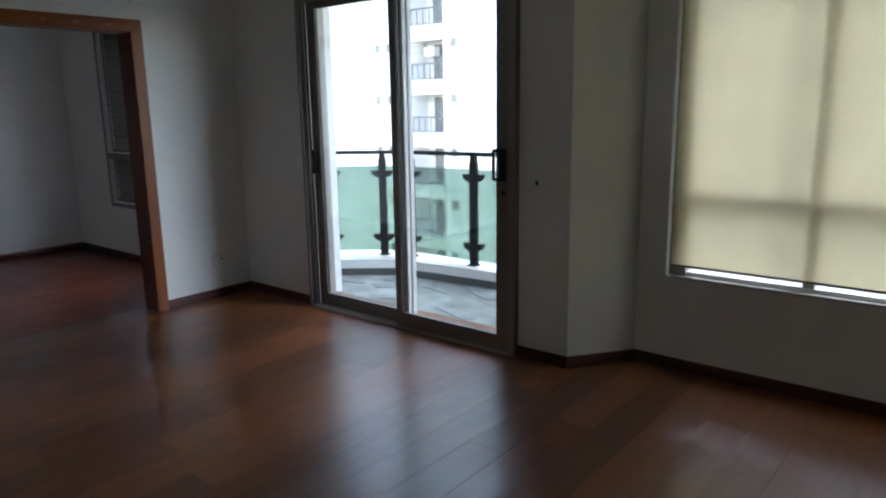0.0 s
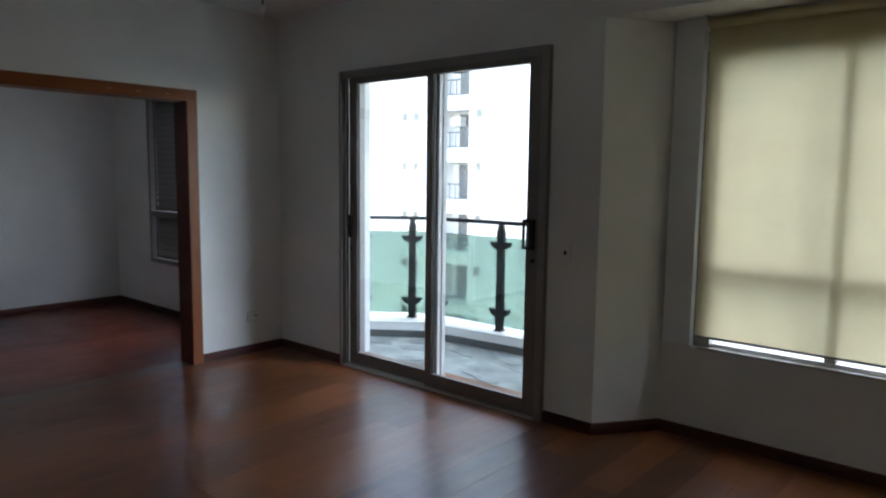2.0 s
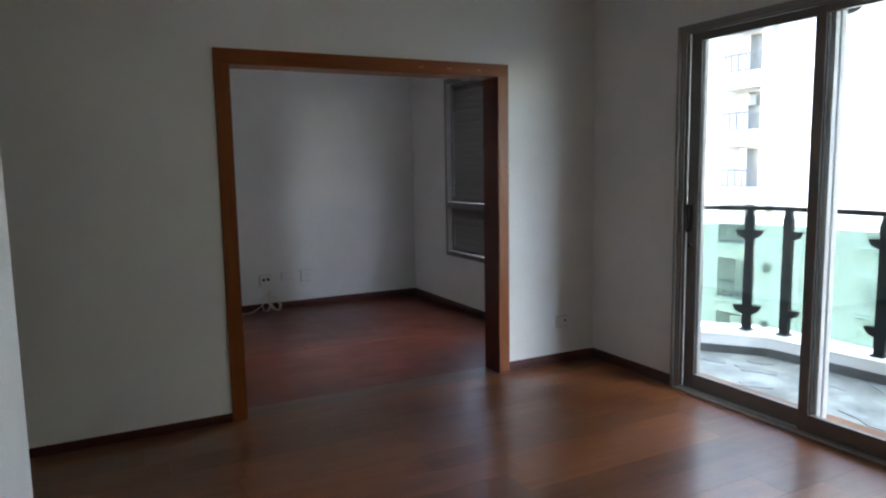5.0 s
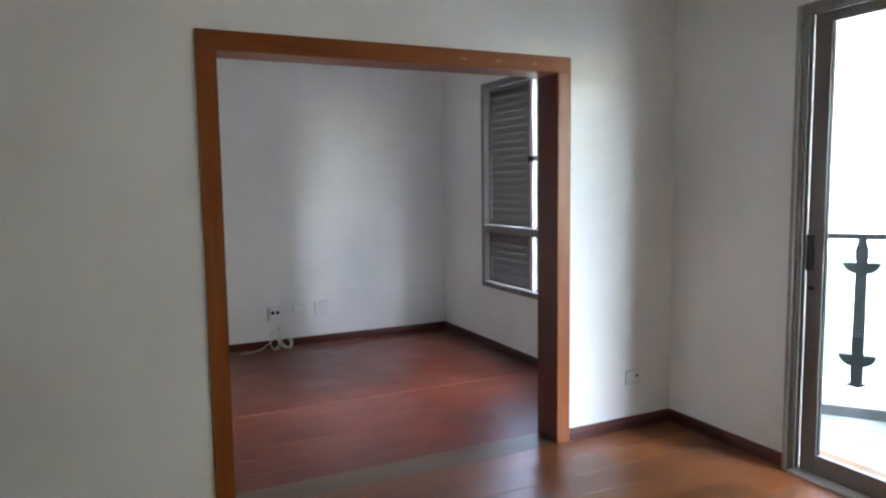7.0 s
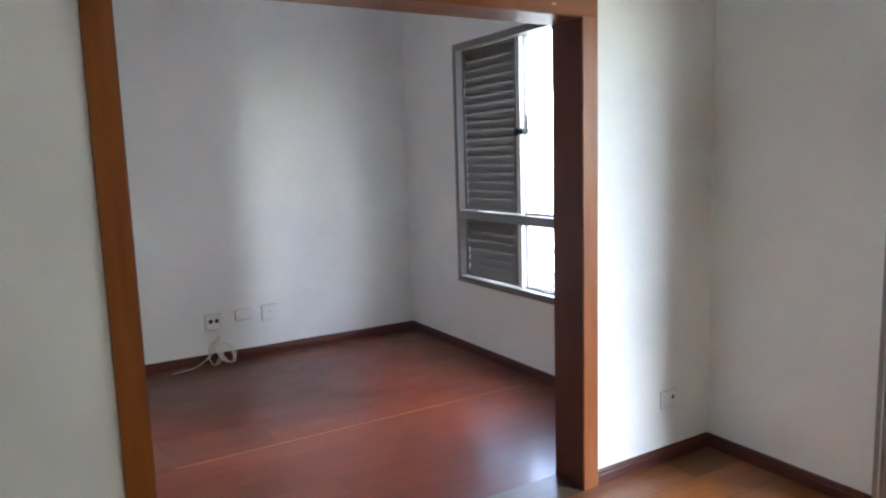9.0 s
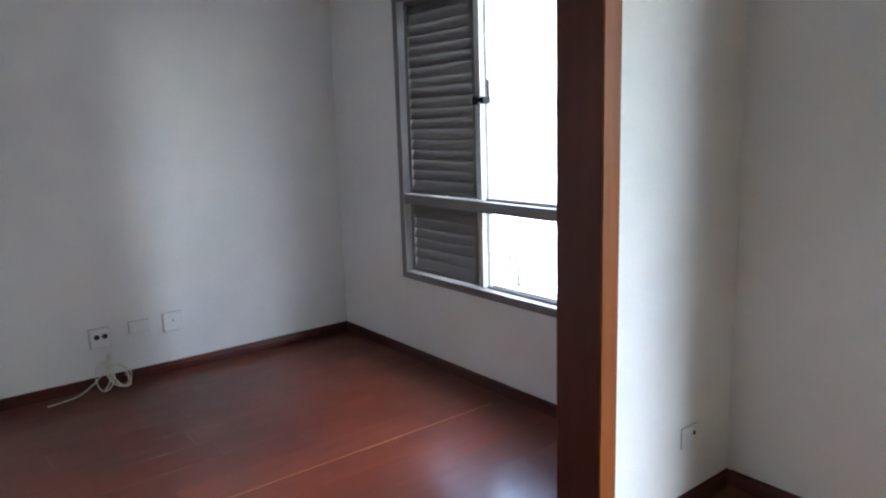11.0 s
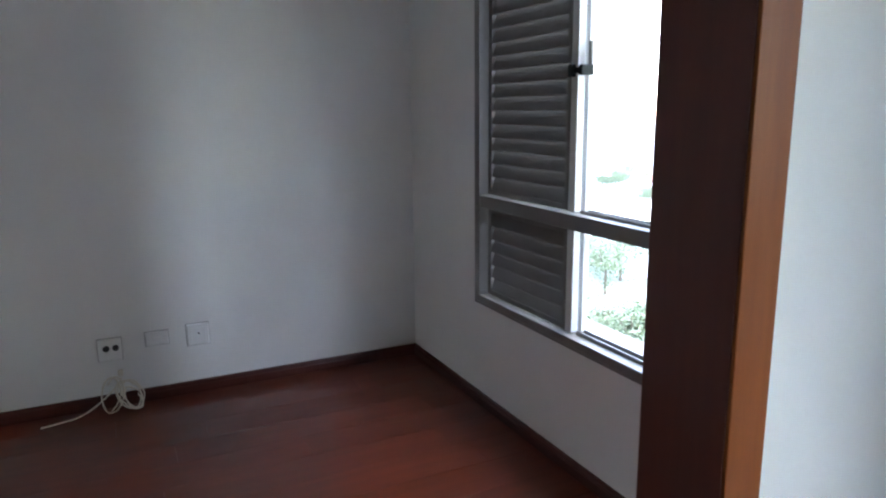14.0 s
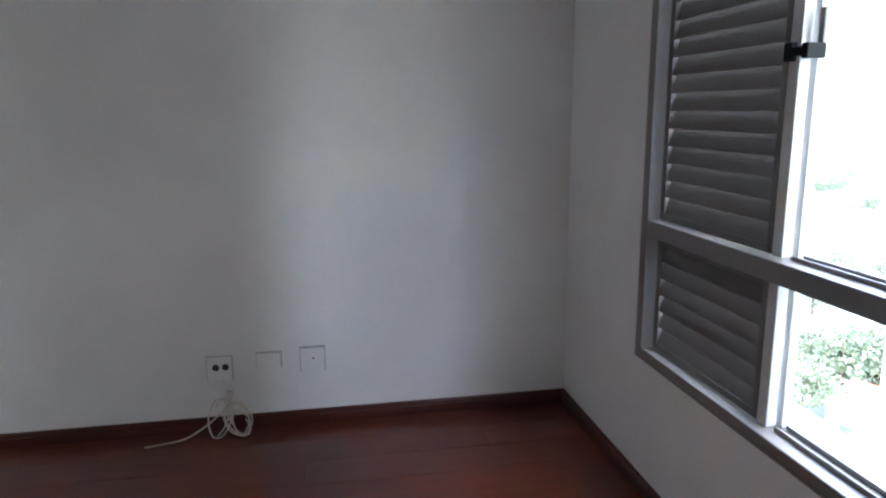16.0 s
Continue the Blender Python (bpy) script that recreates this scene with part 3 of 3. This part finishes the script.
def bar(bm, a, b, w, z0, z1):
    """A flat bar between two plan points."""
    a, b = Vector((*a, 0)), Vector((*b, 0))
    d = (b - a).normalized()
    s = Vector((-d.y, d.x, 0)) * w / 2
    low = [bm.verts.new(p + Vector((0, 0, z0))) for p in (a - s, b - s, b + s, a + s)]
    high = [bm.verts.new(p + Vector((0, 0, z1))) for p in (a - s, b - s, b + s, a + s)]
    bm.faces.new(low[::-1])
    bm.faces.new(high)
    for i in range(4):
        j = (i + 1) % 4
        bm.faces.new((low[i], low[j], high[j], high[i]))


for a, b in ((P0, PC), (PC, P5)):
    bm = bmesh.new()
    bar(bm, a, b, 0.06, 1.09, 1.125)
    bmesh.ops.bevel(bm, geom=list(bm.edges), offset=0.006, segments=2, affect="EDGES")
    part("handrail", bm, RAIL, rail)


def post(p, d, sides):
    """An upright flat post with half-round glass clamps."""
    d = Vector((*d, 0)).normalized()
    q = Vector((*p, 0))
    n = Vector((d.y, -d.x, 0))
    bm = bmesh.new()
    w = 0.036
    outline = [(-w, 0.1), (w, 0.1), (w * 1.05, 0.2), (w, 0.6), (w * 0.95, 0.93), (w * 1.1, 1.02), (w * 0.7, 1.06), (w * 0.7, 1.09), (-w * 0.7, 1.09), (-w * 0.7, 1.06), (-w * 1.1, 1.02), (-w * 0.95, 0.93), (-w, 0.6), (-w * 1.05, 0.2)]
    f = [bm.verts.new(q + d * u + n * 0.02 + Vector((0, 0, z))) for u, z in outline]
    g = [bm.verts.new(q + d * u - n * 0.02 + Vector((0, 0, z))) for u, z in outline]
    bm.faces.new(f)
    bm.faces.new(g[::-1])
    for i in range(len(f)):
        j = (i + 1) % len(f)
        bm.faces.new((f[i], g[i], g[j], f[j]))
    po = part("post", bm, RAIL, rail)
    for z in (0.285, 0.91):
        for s in sides:
            bm = bmesh.new()
            arc = [(0, 0.02), (0.075, 0.02), (0.07, 0.0), (0.052, -0.028), (0.02, -0.045), (0, -0.048)]
            f = [bm.verts.new(q + d * s * (w * 0.9 + u) + n * 0.026 + Vector((0, 0, z + v))) for u, v in arc]
            g = [bm.verts.new(q + d * s * (w * 0.9 + u) - n * 0.026 + Vector((0, 0, z + v))) for u, v in arc]
            bm.faces.new(f)
            bm.faces.new(g[::-1])
            for i in range(len(f)):
                j = (i + 1) % len(f)
                bm.faces.new((f[i], g[i], g[j], f[j]))
            part("clamp", bm, RAIL, po)
    bm = boxes((p[0] - 0.045, p[0] + 0.045, p[1] - 0.045, p[1] + 0.045, 0.1, 0.112), bevel=0.003)
    part("base_plate", bm, RAIL, po)


DA, DB = (0.84, 0.54), (1, 0.06)
post(P0, DA, (1,))
post(P1, DA, (-1, 1))
post(P2, DB, (1,))
post(P3, DB, (-1, 1))
post(P4, DB, (-1, 1))
post(P5, DB, (-1,))
for a, b in ((P0, P1), (P2, P3), (P3, P4), (P4, P5)):
    va, vb = Vector(a), Vector(b)
    d = (vb - va).normalized() * 0.039
    bm = bmesh.new()
    bar(bm, va + d, vb - d, 0.008, 0.145, 0.975)
    g = part("glass_panel", bm, GREEN_GLASS, rail, "pale green glass panel")
    g.visible_shadow = False
bm = bmesh.new()
bar(bm, (P1[0] + 0.035, P1[1] + 0.02), (P2[0] - 0.038, P2[1] - 0.008), 0.008, 0.145, 0.975)
part("glass_panel", bm, GREEN_GLASS, rail, "pale green glass panel").visible_shadow = False

NET = paint("pale_net_thread", (0.7, 0.72, 0.7), 0.6)
net = bmesh.new()
NX0, NX1, NZ0, NZ1 = -4.5, -2.1, 0.1, 2.6


def net_strand(x0, slope):
    """One slanting thread of the net, cut to its frame."""
    pts = []
    for z in (NZ0, NZ1):
        x = x0 + slope * (z - NZ0)
        zz = z
        if x < NX0:
            zz, x = NZ0 + (NX0 - x0) / slope, NX0
        if x > NX1:
            zz, x = NZ0 + (NX1 - x0) / slope, NX1
        pts.append((x, zz))
    (xa, za), (xb, zb) = pts
    if zb - za > 0.05 and abs(xb - xa) > 0.03:
        f = lambda x: 5.19 + 0.079 * (x + 4.45)
        rod(net, (xa, f(xa), za), (xb, f(xb), zb), 0.0011, 4)


for k in range(-42, 90):
    net_strand(NX0 + 0.06 * k, 0.8)
    net_strand(NX0 + 0.06 * k, -0.8)
tagged(new("safety_net", mesh_of("safety_net", net, NET)), "fine pale diamond-mesh safety net outside the balcony railing", "safety net", kind="stuff")

bl = thing("balcony_lamp", (-3.72, 4.5, 2.6), "dark oval ceiling lamp under the balcony above", "lamp")
bm = bmesh.new()
bmesh.ops.create_uvsphere(bm, u_segments=20, v_segments=10, radius=1.0, matrix=Matrix.Translation((-3.72, 4.5, 2.43)) @ Matrix.Diagonal((0.13, 0.075, 0.045, 1)))
part("shade", bm, RAIL, bl)
bm = bmesh.new()
rod(bm, (-3.72, 4.5, 2.46), (-3.72, 4.5, 2.6), 0.02)
part("stem", bm, RAIL, bl)

# ---- switches, outlets, cable, pendant ----
def plate(name, at, axis, w, h, label, category, group="", deep=0.018):
    """A rounded cover plate on a wall; axis 'x' or '-y' is the way it faces."""
    t = thing(name, at, label, category, group)
    x, y, z = at
    e = 0.003
    if axis == "x":
        # Thin grey rim that paints a shadow line round the plate.
        part("shadow_rim", boxes((x, x + 0.004, y - w / 2 - e, y + w / 2 + e, z - h / 2 - e, z + h / 2 + e)), PLATE_SHADOW, t, "thin grey rim painted as the shadow line round the plate")
        part("cover_plate", boxes((x, x + deep, y - w / 2, y + w / 2, z - h / 2, z + h / 2), bevel=min(0.007, deep * 0.45)), PLATE, t)
    else:
        part("cover_plate", boxes((x - w / 2, x + w / 2, y - 0.014, y, z - h / 2, z + h / 2), bevel=0.003), PLATE, t)
    return t


def hole(t, a, b, r, mat=None, name="socket_hole"):
    bm = bmesh.new()
    rod(bm, a, b, r, 16)
    part(name, bm, mat or BLACK, t)


WX = -8.13
s1 = plate("phone_outlet", (WX, 1.810, 0.317), "x", 0.115, 0.118, "white square outlet plate with two black sockets", "outlet", "outlet plates by the cable")
hole(s1, (WX + 0.011, 1.793, 0.326), (WX + 0.0195, 1.793, 0.326), 0.0165)
hole(s1, (WX + 0.011, 1.838, 0.326), (WX + 0.0195, 1.838, 0.326), 0.0165)
s2 = plate("power_outlet", (WX, 2.042, 0.344), "x", 0.116, 0.076, "white wide outlet plate with an oval centre", "outlet", "outlet plates by the cable")
bm = bmesh.new()
add_box(bm, WX + 0.011, WX + 0.0195, 2.020, 2.064, 0.333, 0.355, bevel=0.003)
part("socket_insert", bm, PLATE, s2)
s3 = plate("cable_outlet", (WX, 2.251, 0.335), "x", 0.118, 0.122, "white square blank plate with a small centre hole", "outlet", "outlet plates by the cable")
part("raised_centre", boxes((WX + 0.011, WX + 0.0195, 2.209, 2.293, 0.293, 0.377), bevel=0.002), PLATE, s3)
hole(s3, (WX + 0.013, 2.254, 0.342), (WX + 0.0205, 2.254, 0.342), 0.005)
s4 = plate("wall_outlet", (-5.0, 3.3, 0.313), "x", 0.1, 0.078, "white wide outlet plate low on the wall", "outlet", deep=0.009)
hole(s4, (-4.995, 3.326, 0.32), (-4.9895, 3.326, 0.32), 0.009)
s5 = plate("light_switch", (-2.113, 3.6, 1.083), "-y", 0.07, 0.115, "white switch plate with a dark button", "switch")
bm = boxes((-2.122, -2.104, 3.581, 3.59, 1.072, 1.098), bevel=0.003)
part("button", bm, BLACK, s5, "dark push button")
s6 = plate("light_switch", (-5.0, -0.215, 1.06), "x", 0.07, 0.115, "white switch plate on the partition wall", "switch")
part("rocker", boxes((-4.99, -4.979, -0.235, -0.195, 1.035, 1.085), bevel=0.002), PLATE, s6)

cab = thing("cable_coil", (-8.060, 1.788, 0.0), "loose coil of ivory cable lying against the skirting", "cable")
rng = random.Random(4)


def loop_of(cy, ry, h, turns, start, drift, lean):
    """Hanging turns of cable: the tops rest on the wall, the bottoms slide out over the skirting to the floor."""
    pts = []
    for k in range(int(turns * 10) + 1):
        a = start + 2 * math.pi * k / 10
        up = (1 + math.sin(a)) / 2
        j = 0.006 * rng.uniform(-1, 1)
        pts.append((-8.105 + 0.075 * (1 - up) + 0.004 * k / 10, cy + drift * k / 10 + ry * math.cos(a) + lean * up + j, 0.0055 + h * up + max(0, j)))
    return pts


big = loop_of(1.775, 0.052, 0.165, 1.6, -1.2, 0.018, 0.022)
part("cable", tube([(-7.99, 1.47, 0.0055), (-8.01, 1.55, 0.0055), (-8.03, 1.64, 0.012), (-8.055, 1.72, 0.045), (-8.085, 1.79, 0.09), (-8.1, 1.84, 0.135), (-8.1, 1.85, 0.165)], 0.0042, 7, 4), CORD, cab)
part("loop", tube(big, 0.004, 7, 4), CORD, cab)
part("loop", tube(loop_of(1.885, 0.055, 0.135, 2.4, 0.6, 0.012, -0.03), 0.004, 7, 4), CORD, cab)
part("loop", tube(loop_of(1.93, 0.042, 0.1, 1.7, 2.2, -0.01, -0.045), 0.004, 7, 4), CORD, cab)
part("plug", boxes((-8.128, -8.112, 1.835, 1.862, 0.165, 0.2), bevel=0.004), CORD, cab)

pend = thing("pendant_wire", (-3.44, 2.38, CEIL_Z), "bare pendant wires with a white connector at the ceiling", "lamp fitting")
part("ceiling_cap", boxes((-3.48, -3.4, 2.34, 2.42, CEIL_Z - 0.012, CEIL_Z), bevel=0.004), PLATE, pend)
part("wire", tube([(-3.44, 2.38, CEIL_Z - 0.01), (-3.435, 2.378, 2.72), (-3.442, 2.383, 2.6), (-3.438, 2.38, 2.5)], 0.0035, 6), BLACK, pend)
part("wire", tube([(-3.45, 2.38, CEIL_Z - 0.01), (-3.452, 2.385, 2.7), (-3.44, 2.378, 2.58), (-3.446, 2.382, 2.49)], 0.0035, 6), BLACK, pend)
bm = boxes((-3.456, -3.428, 2.368, 2.392, 2.465, 2.505), bevel=0.004)
part("connector", bm, PLATE, pend)
part("wire_end", tube([(-3.44, 2.38, 2.47), (-3.436, 2.376, 2.445), (-3.43, 2.374, 2.42)], 0.004, 6), PLATE, pend)

# ---- outside ----
GZ = -32.0
# Ground colour lightened to stand in for distant haze.
GROUND = stone("hazed_far_ground", (0.36, 0.36, 0.33), (0.2, 0.23, 0.16), 0.02, 0.9)
structure("ground", boxes((-1500, 1500, 6, 3000, GZ - 1, GZ)), GROUND, "far city ground with streets and greenery", "ground")
TOWER = paint("white_tower_render", (0.78, 0.78, 0.77), 0.8, 0.1, 0.05)
# The tower's white render greyed: shade put into the window trim's colour.
TOWER_SHADED = paint("tower_render_shaded", (0.65, 0.67, 0.67), 0.8, 0.1, 0.05)
DARKGLASS = material("grey_window_glass", (0.13, 0.14, 0.145), 0.2)[0]
PALEGLASS = material("pale_curtained_window", (0.42, 0.44, 0.45), 0.4)[0]
GREYRAIL = paint("grey_rail_enamel", (0.11, 0.12, 0.125), 0.5)
TY = 28.0
tower = thing("apartment_tower", (-22, TY, GZ), "white apartment tower with recessed balconies and small windows", "building")
STOREY = 2.71
LG0, LG1 = -24.75, -22.62
LEVELS = [2.84 + STOREY * k for k in range(-6, 5)]
TOP = LEVELS[-1] + 3.2
solid = bmesh.new()
add_box(solid, -31.2, LG0, TY, TY + 12, GZ, TOP)
add_box(solid, LG1, -5.0, TY, TY + 12, GZ, TOP)
add_box(solid, LG0, LG1, TY + 1.3, TY + 12, GZ, TOP)
add_box(solid, LG0, LG1, TY, TY + 1.3, GZ, LEVELS[0] - 0.3)
for z in LEVELS:
    add_box(solid, LG0, LG1, TY, TY + 1.3, z - 0.7, z + 0.05)
part("wall", solid, TOWER, tower)
part("roof", boxes((-31.5, -4.7, TY - 0.3, TY + 12.3, TOP, TOP + 0.5)), TOWER, tower)
for i, z in enumerate(LEVELS):
    part("ledge", boxes((LG0 - 0.15, LG1 + 0.15, TY - 0.18, TY, z - 0.12, z + 0.0), (LG0 - 0.1, LG1 + 0.1, TY - 0.1, TY, z - 0.3, z - 0.2), bevel=0.02), TOWER, tower)
    bl = part("balcony_door", boxes((LG0 + 0.5, LG1 - 0.25, TY + 1.22, TY + 1.298, z + 0.05, z + 1.9)), DARKGLASS, tower)
    bars = bmesh.new()
    add_box(bars, LG0, LG1, TY - 0.05, TY, z + 0.82, z + 0.9)
    add_box(bars, LG0, LG1, TY - 0.05, TY, z + 0.08, z + 0.13)
    for k in range(6):
        x = LG0 + 0.03 + (LG1 - LG0 - 0.09) * k / 5
        add_box(bars, x, x + 0.04, TY - 0.04, TY - 0.005, z + 0.05, z + 0.85)
    part("railing", bars, GREYRAIL, tower)
    if i in (2, 6, 8):
        part("air_conditioner", boxes((LG0 + 0.25, LG0 + 0.95, TY + 0.7, TY + 1.21, z + 1.25, z + 1.75), bevel=0.03), TOWER, tower)
    for x in (-27.2, -26.35, -21.95):
        w = part("window", boxes((x - 0.24, x + 0.24, TY - 0.05, TY + 0.0, z + 1.52, z + 2.05)), TOWER_SHADED, tower)
        part("pane", boxes((x - 0.16, x + 0.2, TY - 0.06, TY - 0.045, z + 1.58, z + 2.0)), DARKGLASS, w)
    for x, ww in ((-17.05, 0.42), (-9.8, 0.42)):
        w = part("window", boxes((x - ww, x + ww, TY - 0.06, TY, z + 0.5, z + 1.7)), TOWER_SHADED, tower)
        part("pane", boxes((x - ww + 0.1, x + ww - 0.1, TY - 0.07, TY - 0.055, z + 0.6, z + 1.6)), PALEGLASS, w)
        part("sill", boxes((x - ww - 0.25, x + ww + 0.25, TY - 0.25, TY, z + 0.3, z + 0.42)), TOWER_SHADED, w)
        part("moulding", boxes((x - ww - 0.2, x + ww + 0.2, TY - 0.16, TY, z + 0.08, z + 0.2)), TOWER_SHADED, w)
        part("moulding", boxes((x - ww - 0.2, x + ww + 0.2, TY - 0.18, TY, z + 1.8, z + 1.92)), TOWER_SHADED, w)

# unseen block, added to shade the windows from the north-east
BLOCK = paint("shading_block_grey", (0.22, 0.2, 0.18), 0.8, 0.1, 0.08)
NB = thing("apartment_block", (18, 40, GZ), "unseen tall grey block with plain windows, added to shade the rooms", "building")
part("wall", boxes((2, 38.5, 40, 52, GZ, 58)), BLOCK, NB)
part("roof", boxes((1.7, 38.8, 39.7, 52.3, 58, 58.5)), BLOCK, NB)
me = mesh_of("window", boxes((-0.8, 0.8, -0.06, 0, -0.6, 0.6)), DARKGLASS)
for kz in range(19):
    for kx in range(9):
        o = new("window", me)
        o.parent, o.matrix_parent_inverse = NB, Matrix.Translation(-PLACE[NB.name])
        o.location = (4.2 + 3.9 * kx, 40, 2.2 + 2.8 * kz)


# ---- far greenery and houses below the windows ----
# Leaf greens raised pale, with the haze of distance put into them.
LEAF = stone("pale_hazed_foliage", (0.2, 0.235, 0.14), (0.12, 0.15, 0.085), 1.5, 0.8)
BARK = stone("tree_bark", (0.2, 0.15, 0.11), (0.1, 0.08, 0.06), 6.0, 0.9)
TILE = stone("terracotta_roof", (0.4, 0.17, 0.1), (0.26, 0.1, 0.06), 0.8, 0.85)


def tree_kind(seed, h, r):
    """A broadleaf tree: tapered trunk, limbs and a crown of leaf clumps."""
    rg = random.Random(seed)
    t = thing("tree", (0, 0, 0), "broadleaf street tree with a rounded uneven crown", "tree", "street trees")
    bm = bmesh.new()
    bmesh.ops.create_cone(bm, cap_ends=True, segments=10, radius1=0.28, radius2=0.14, depth=h * 0.55, matrix=Matrix.Translation((0, 0, h * 0.275)))
    for k in range(6):
        a = k * 1.05 + rg.uniform(-0.3, 0.3)
        tip = Vector((math.cos(a) * r * 0.6, math.sin(a) * r * 0.6, h * rg.uniform(0.7, 0.9)))
        base = Vector((0, 0, h * rg.uniform(0.4, 0.52)))
        m = Matrix.Translation((tip + base) / 2) @ (tip - base).to_track_quat("Z", "Y").to_matrix().to_4x4()
        bmesh.ops.create_cone(bm, cap_ends=True, segments=6, radius1=0.1, radius2=0.04, depth=(tip - base).length, matrix=m)
    part("trunk", bm, BARK, t)
    vs, fs = [], []
    hubs = [Vector((rg.gauss(0, 0.45) * r, rg.gauss(0, 0.45) * r, h * 0.55 + rg.gauss(0, 0.15) * h)) for _ in range(34)]
    for c in hubs:
        for _ in range(55):
            p = c + Vector((rg.gauss(0, 1), rg.gauss(0, 1), rg.gauss(0, 0.7))) * r * 0.2
            u = Vector((rg.gauss(0, 1), rg.gauss(0, 1), rg.gauss(0, 0.6))).normalized() * rg.uniform(0.14, 0.3)
            w = u.cross(Vector((rg.gauss(0, 1), rg.gauss(0, 1), rg.gauss(0, 1)))).normalized() * rg.uniform(0.1, 0.2)
            i0 = len(vs)
            vs += [p - u, p + w, p + u, p - w]
            fs.append((i0, i0 + 1, i0 + 2, i0 + 3))
    me = bpy.data.meshes.new("crown")
    me.from_pydata([tuple(v) for v in vs], [], fs)
    me.materials.append(LEAF)
    o = new("crown", me)
    o.parent = t
    return t


kinds = [tree_kind(11, 9.0, 3.4), tree_kind(12, 11.0, 4.2), tree_kind(13, 7.5, 2.8)]
rg = random.Random(21)
first = set()
for k in range(46):
    grove = k % 3
    cx, cy, sp = ((-70, 61, 7), (-103, 92, 16), (-215, 195, 26))[grove]
    m = pose(cx + rg.gauss(0, sp), cy + rg.gauss(0, sp), GZ, 0, 0, rg.uniform(0, 360)) @ Matrix.Scale(rg.uniform(0.8, 1.2), 4)
    src = kinds[k % 3] if grove != 1 else kinds[(k // 3) % 3]
    if src.name not in first:
        first.add(src.name)
        src.matrix_basis = m
    else:
        c = copy_thing(src, m)
        c.matrix_basis = m


def house(at, w, d, h, turn, tall):
    """A plain far house: walls, gabled tile roof or flat roof, windows."""
    t = thing("house", (0, 0, 0), "small white rendered building with a flat roof" if tall else "small white house with a terracotta gable roof", "house", "far houses")
    part("wall", boxes((-w / 2, w / 2, -d / 2, d / 2, 0, h)), OUTWALL, t)
    bm = bmesh.new()
    if tall:
        add_box(bm, -w / 2 - 0.2, w / 2 + 0.2, -d / 2 - 0.2, d / 2 + 0.2, h, h + 0.4)
    else:
        a = [bm.verts.new((x * (w / 2 + 0.4), y * (d / 2 + 0.4), h)) for x, y in ((-1, -1), (1, -1), (1, 1), (-1, 1))]
        b = [bm.verts.new((x * (w / 2 + 0.4), 0, h + 1.8)) for x in (-1, 1)]
        for f in ((a[0], a[1], b[1], b[0]), (a[2], a[3], b[0], b[1]), (a[0], b[0], a[3]), (a[1], a[2], b[1]), (a[3], a[2], a[1], a[0])):
            bm.faces.new(f)
    part("roof", bm, OUTWALL if tall else TILE, t)
    for k in range(max(1, int(h / 3))):
        for x in (-w * 0.28, w * 0.28):
            part("window", boxes((x - 0.6, x + 0.6, -d / 2 - 0.04, -d / 2, 1 + 3 * k, 2.2 + 3 * k)), DARKGLASS, t)
    t.matrix_basis = pose(*at, 0, 0, turn)


# taller blocks on the skyline beyond the roller blind
for x, y, w, h in ((-19, 150, 9, 33.2), (-9, 118, 7, 37.5), (-14, 170, 16, 32), (-3, 135, 12, 30), (6, 160, 14, 35), (18, 180, 16, 31), (30, 150, 12, 36)):
    house((x, y, GZ), w, 10, h, 4, True)
rg = random.Random(8)
for k in range(40):
    dist = 70 + 9 * k + rg.uniform(-5, 5)
    az = radians(-49 + rg.uniform(-16, 16))
    tall = rg.random() < 0.35
    house((-6 + math.sin(az) * dist, 4 + math.cos(az) * dist, GZ), rg.uniform(7, 13), rg.uniform(7, 11), rg.uniform(9, 16) if tall else rg.uniform(3.2, 6), rg.uniform(-25, 25), tall)

# ---- floor boards ----
def boards(floor, x0, x1, y0, y1, width, length, mat, seed):
    """Boards that run along y, laid with staggered ends, each a little uneven."""
    r = random.Random(seed)
    n = max(1, round((x1 - x0) / width))
    w = (x1 - x0) / n
    cache = {}
    for i in range(n):
        y = y0 - r.uniform(0, length)
        while y < y1 - 0.02:
            a, b = max(y, y0), min(y + length, y1)
            if b - a > 0.03:
                key = round(b - a, 3)
                if key not in cache:
                    cache[key] = mesh_of("board", boxes((-w / 2 + 0.0005, w / 2 - 0.0005, -(b - a) / 2 + 0.0004, (b - a) / 2 - 0.0004, -0.016, 0.0)), mat)
                ob = new("board", cache[key])
                ob.parent = floor
                ob.location = (x0 + w * (i + 0.5), (a + b) / 2, r.uniform(-0.00015, 0.0))
                ob.rotation_euler = (radians(r.gauss(0, 0.008)), radians(r.gauss(0, 0.1)), 0)
            y += length


boards(floor_a, -4.985, EAST, SOUTH, 3.98, 0.2, 1.25, FLOOR_A, 2)
boards(floor_b, -8.13, -6.313, SOUTH_2, 3.558, 0.2, 1.25, FLOOR_B, 3)
boards(floor_b, -6.307, -5.18, SOUTH_2, 3.558, 0.2, 1.25, FLOOR_B, 5)
joint = structure("floor_joint_strip", boxes((-6.3125, -6.3075, 1.2, 3.42, -0.016, 0.0006)), PALE_JOINT_GLINT, "thin pale filler strip between floor boards", "trim")
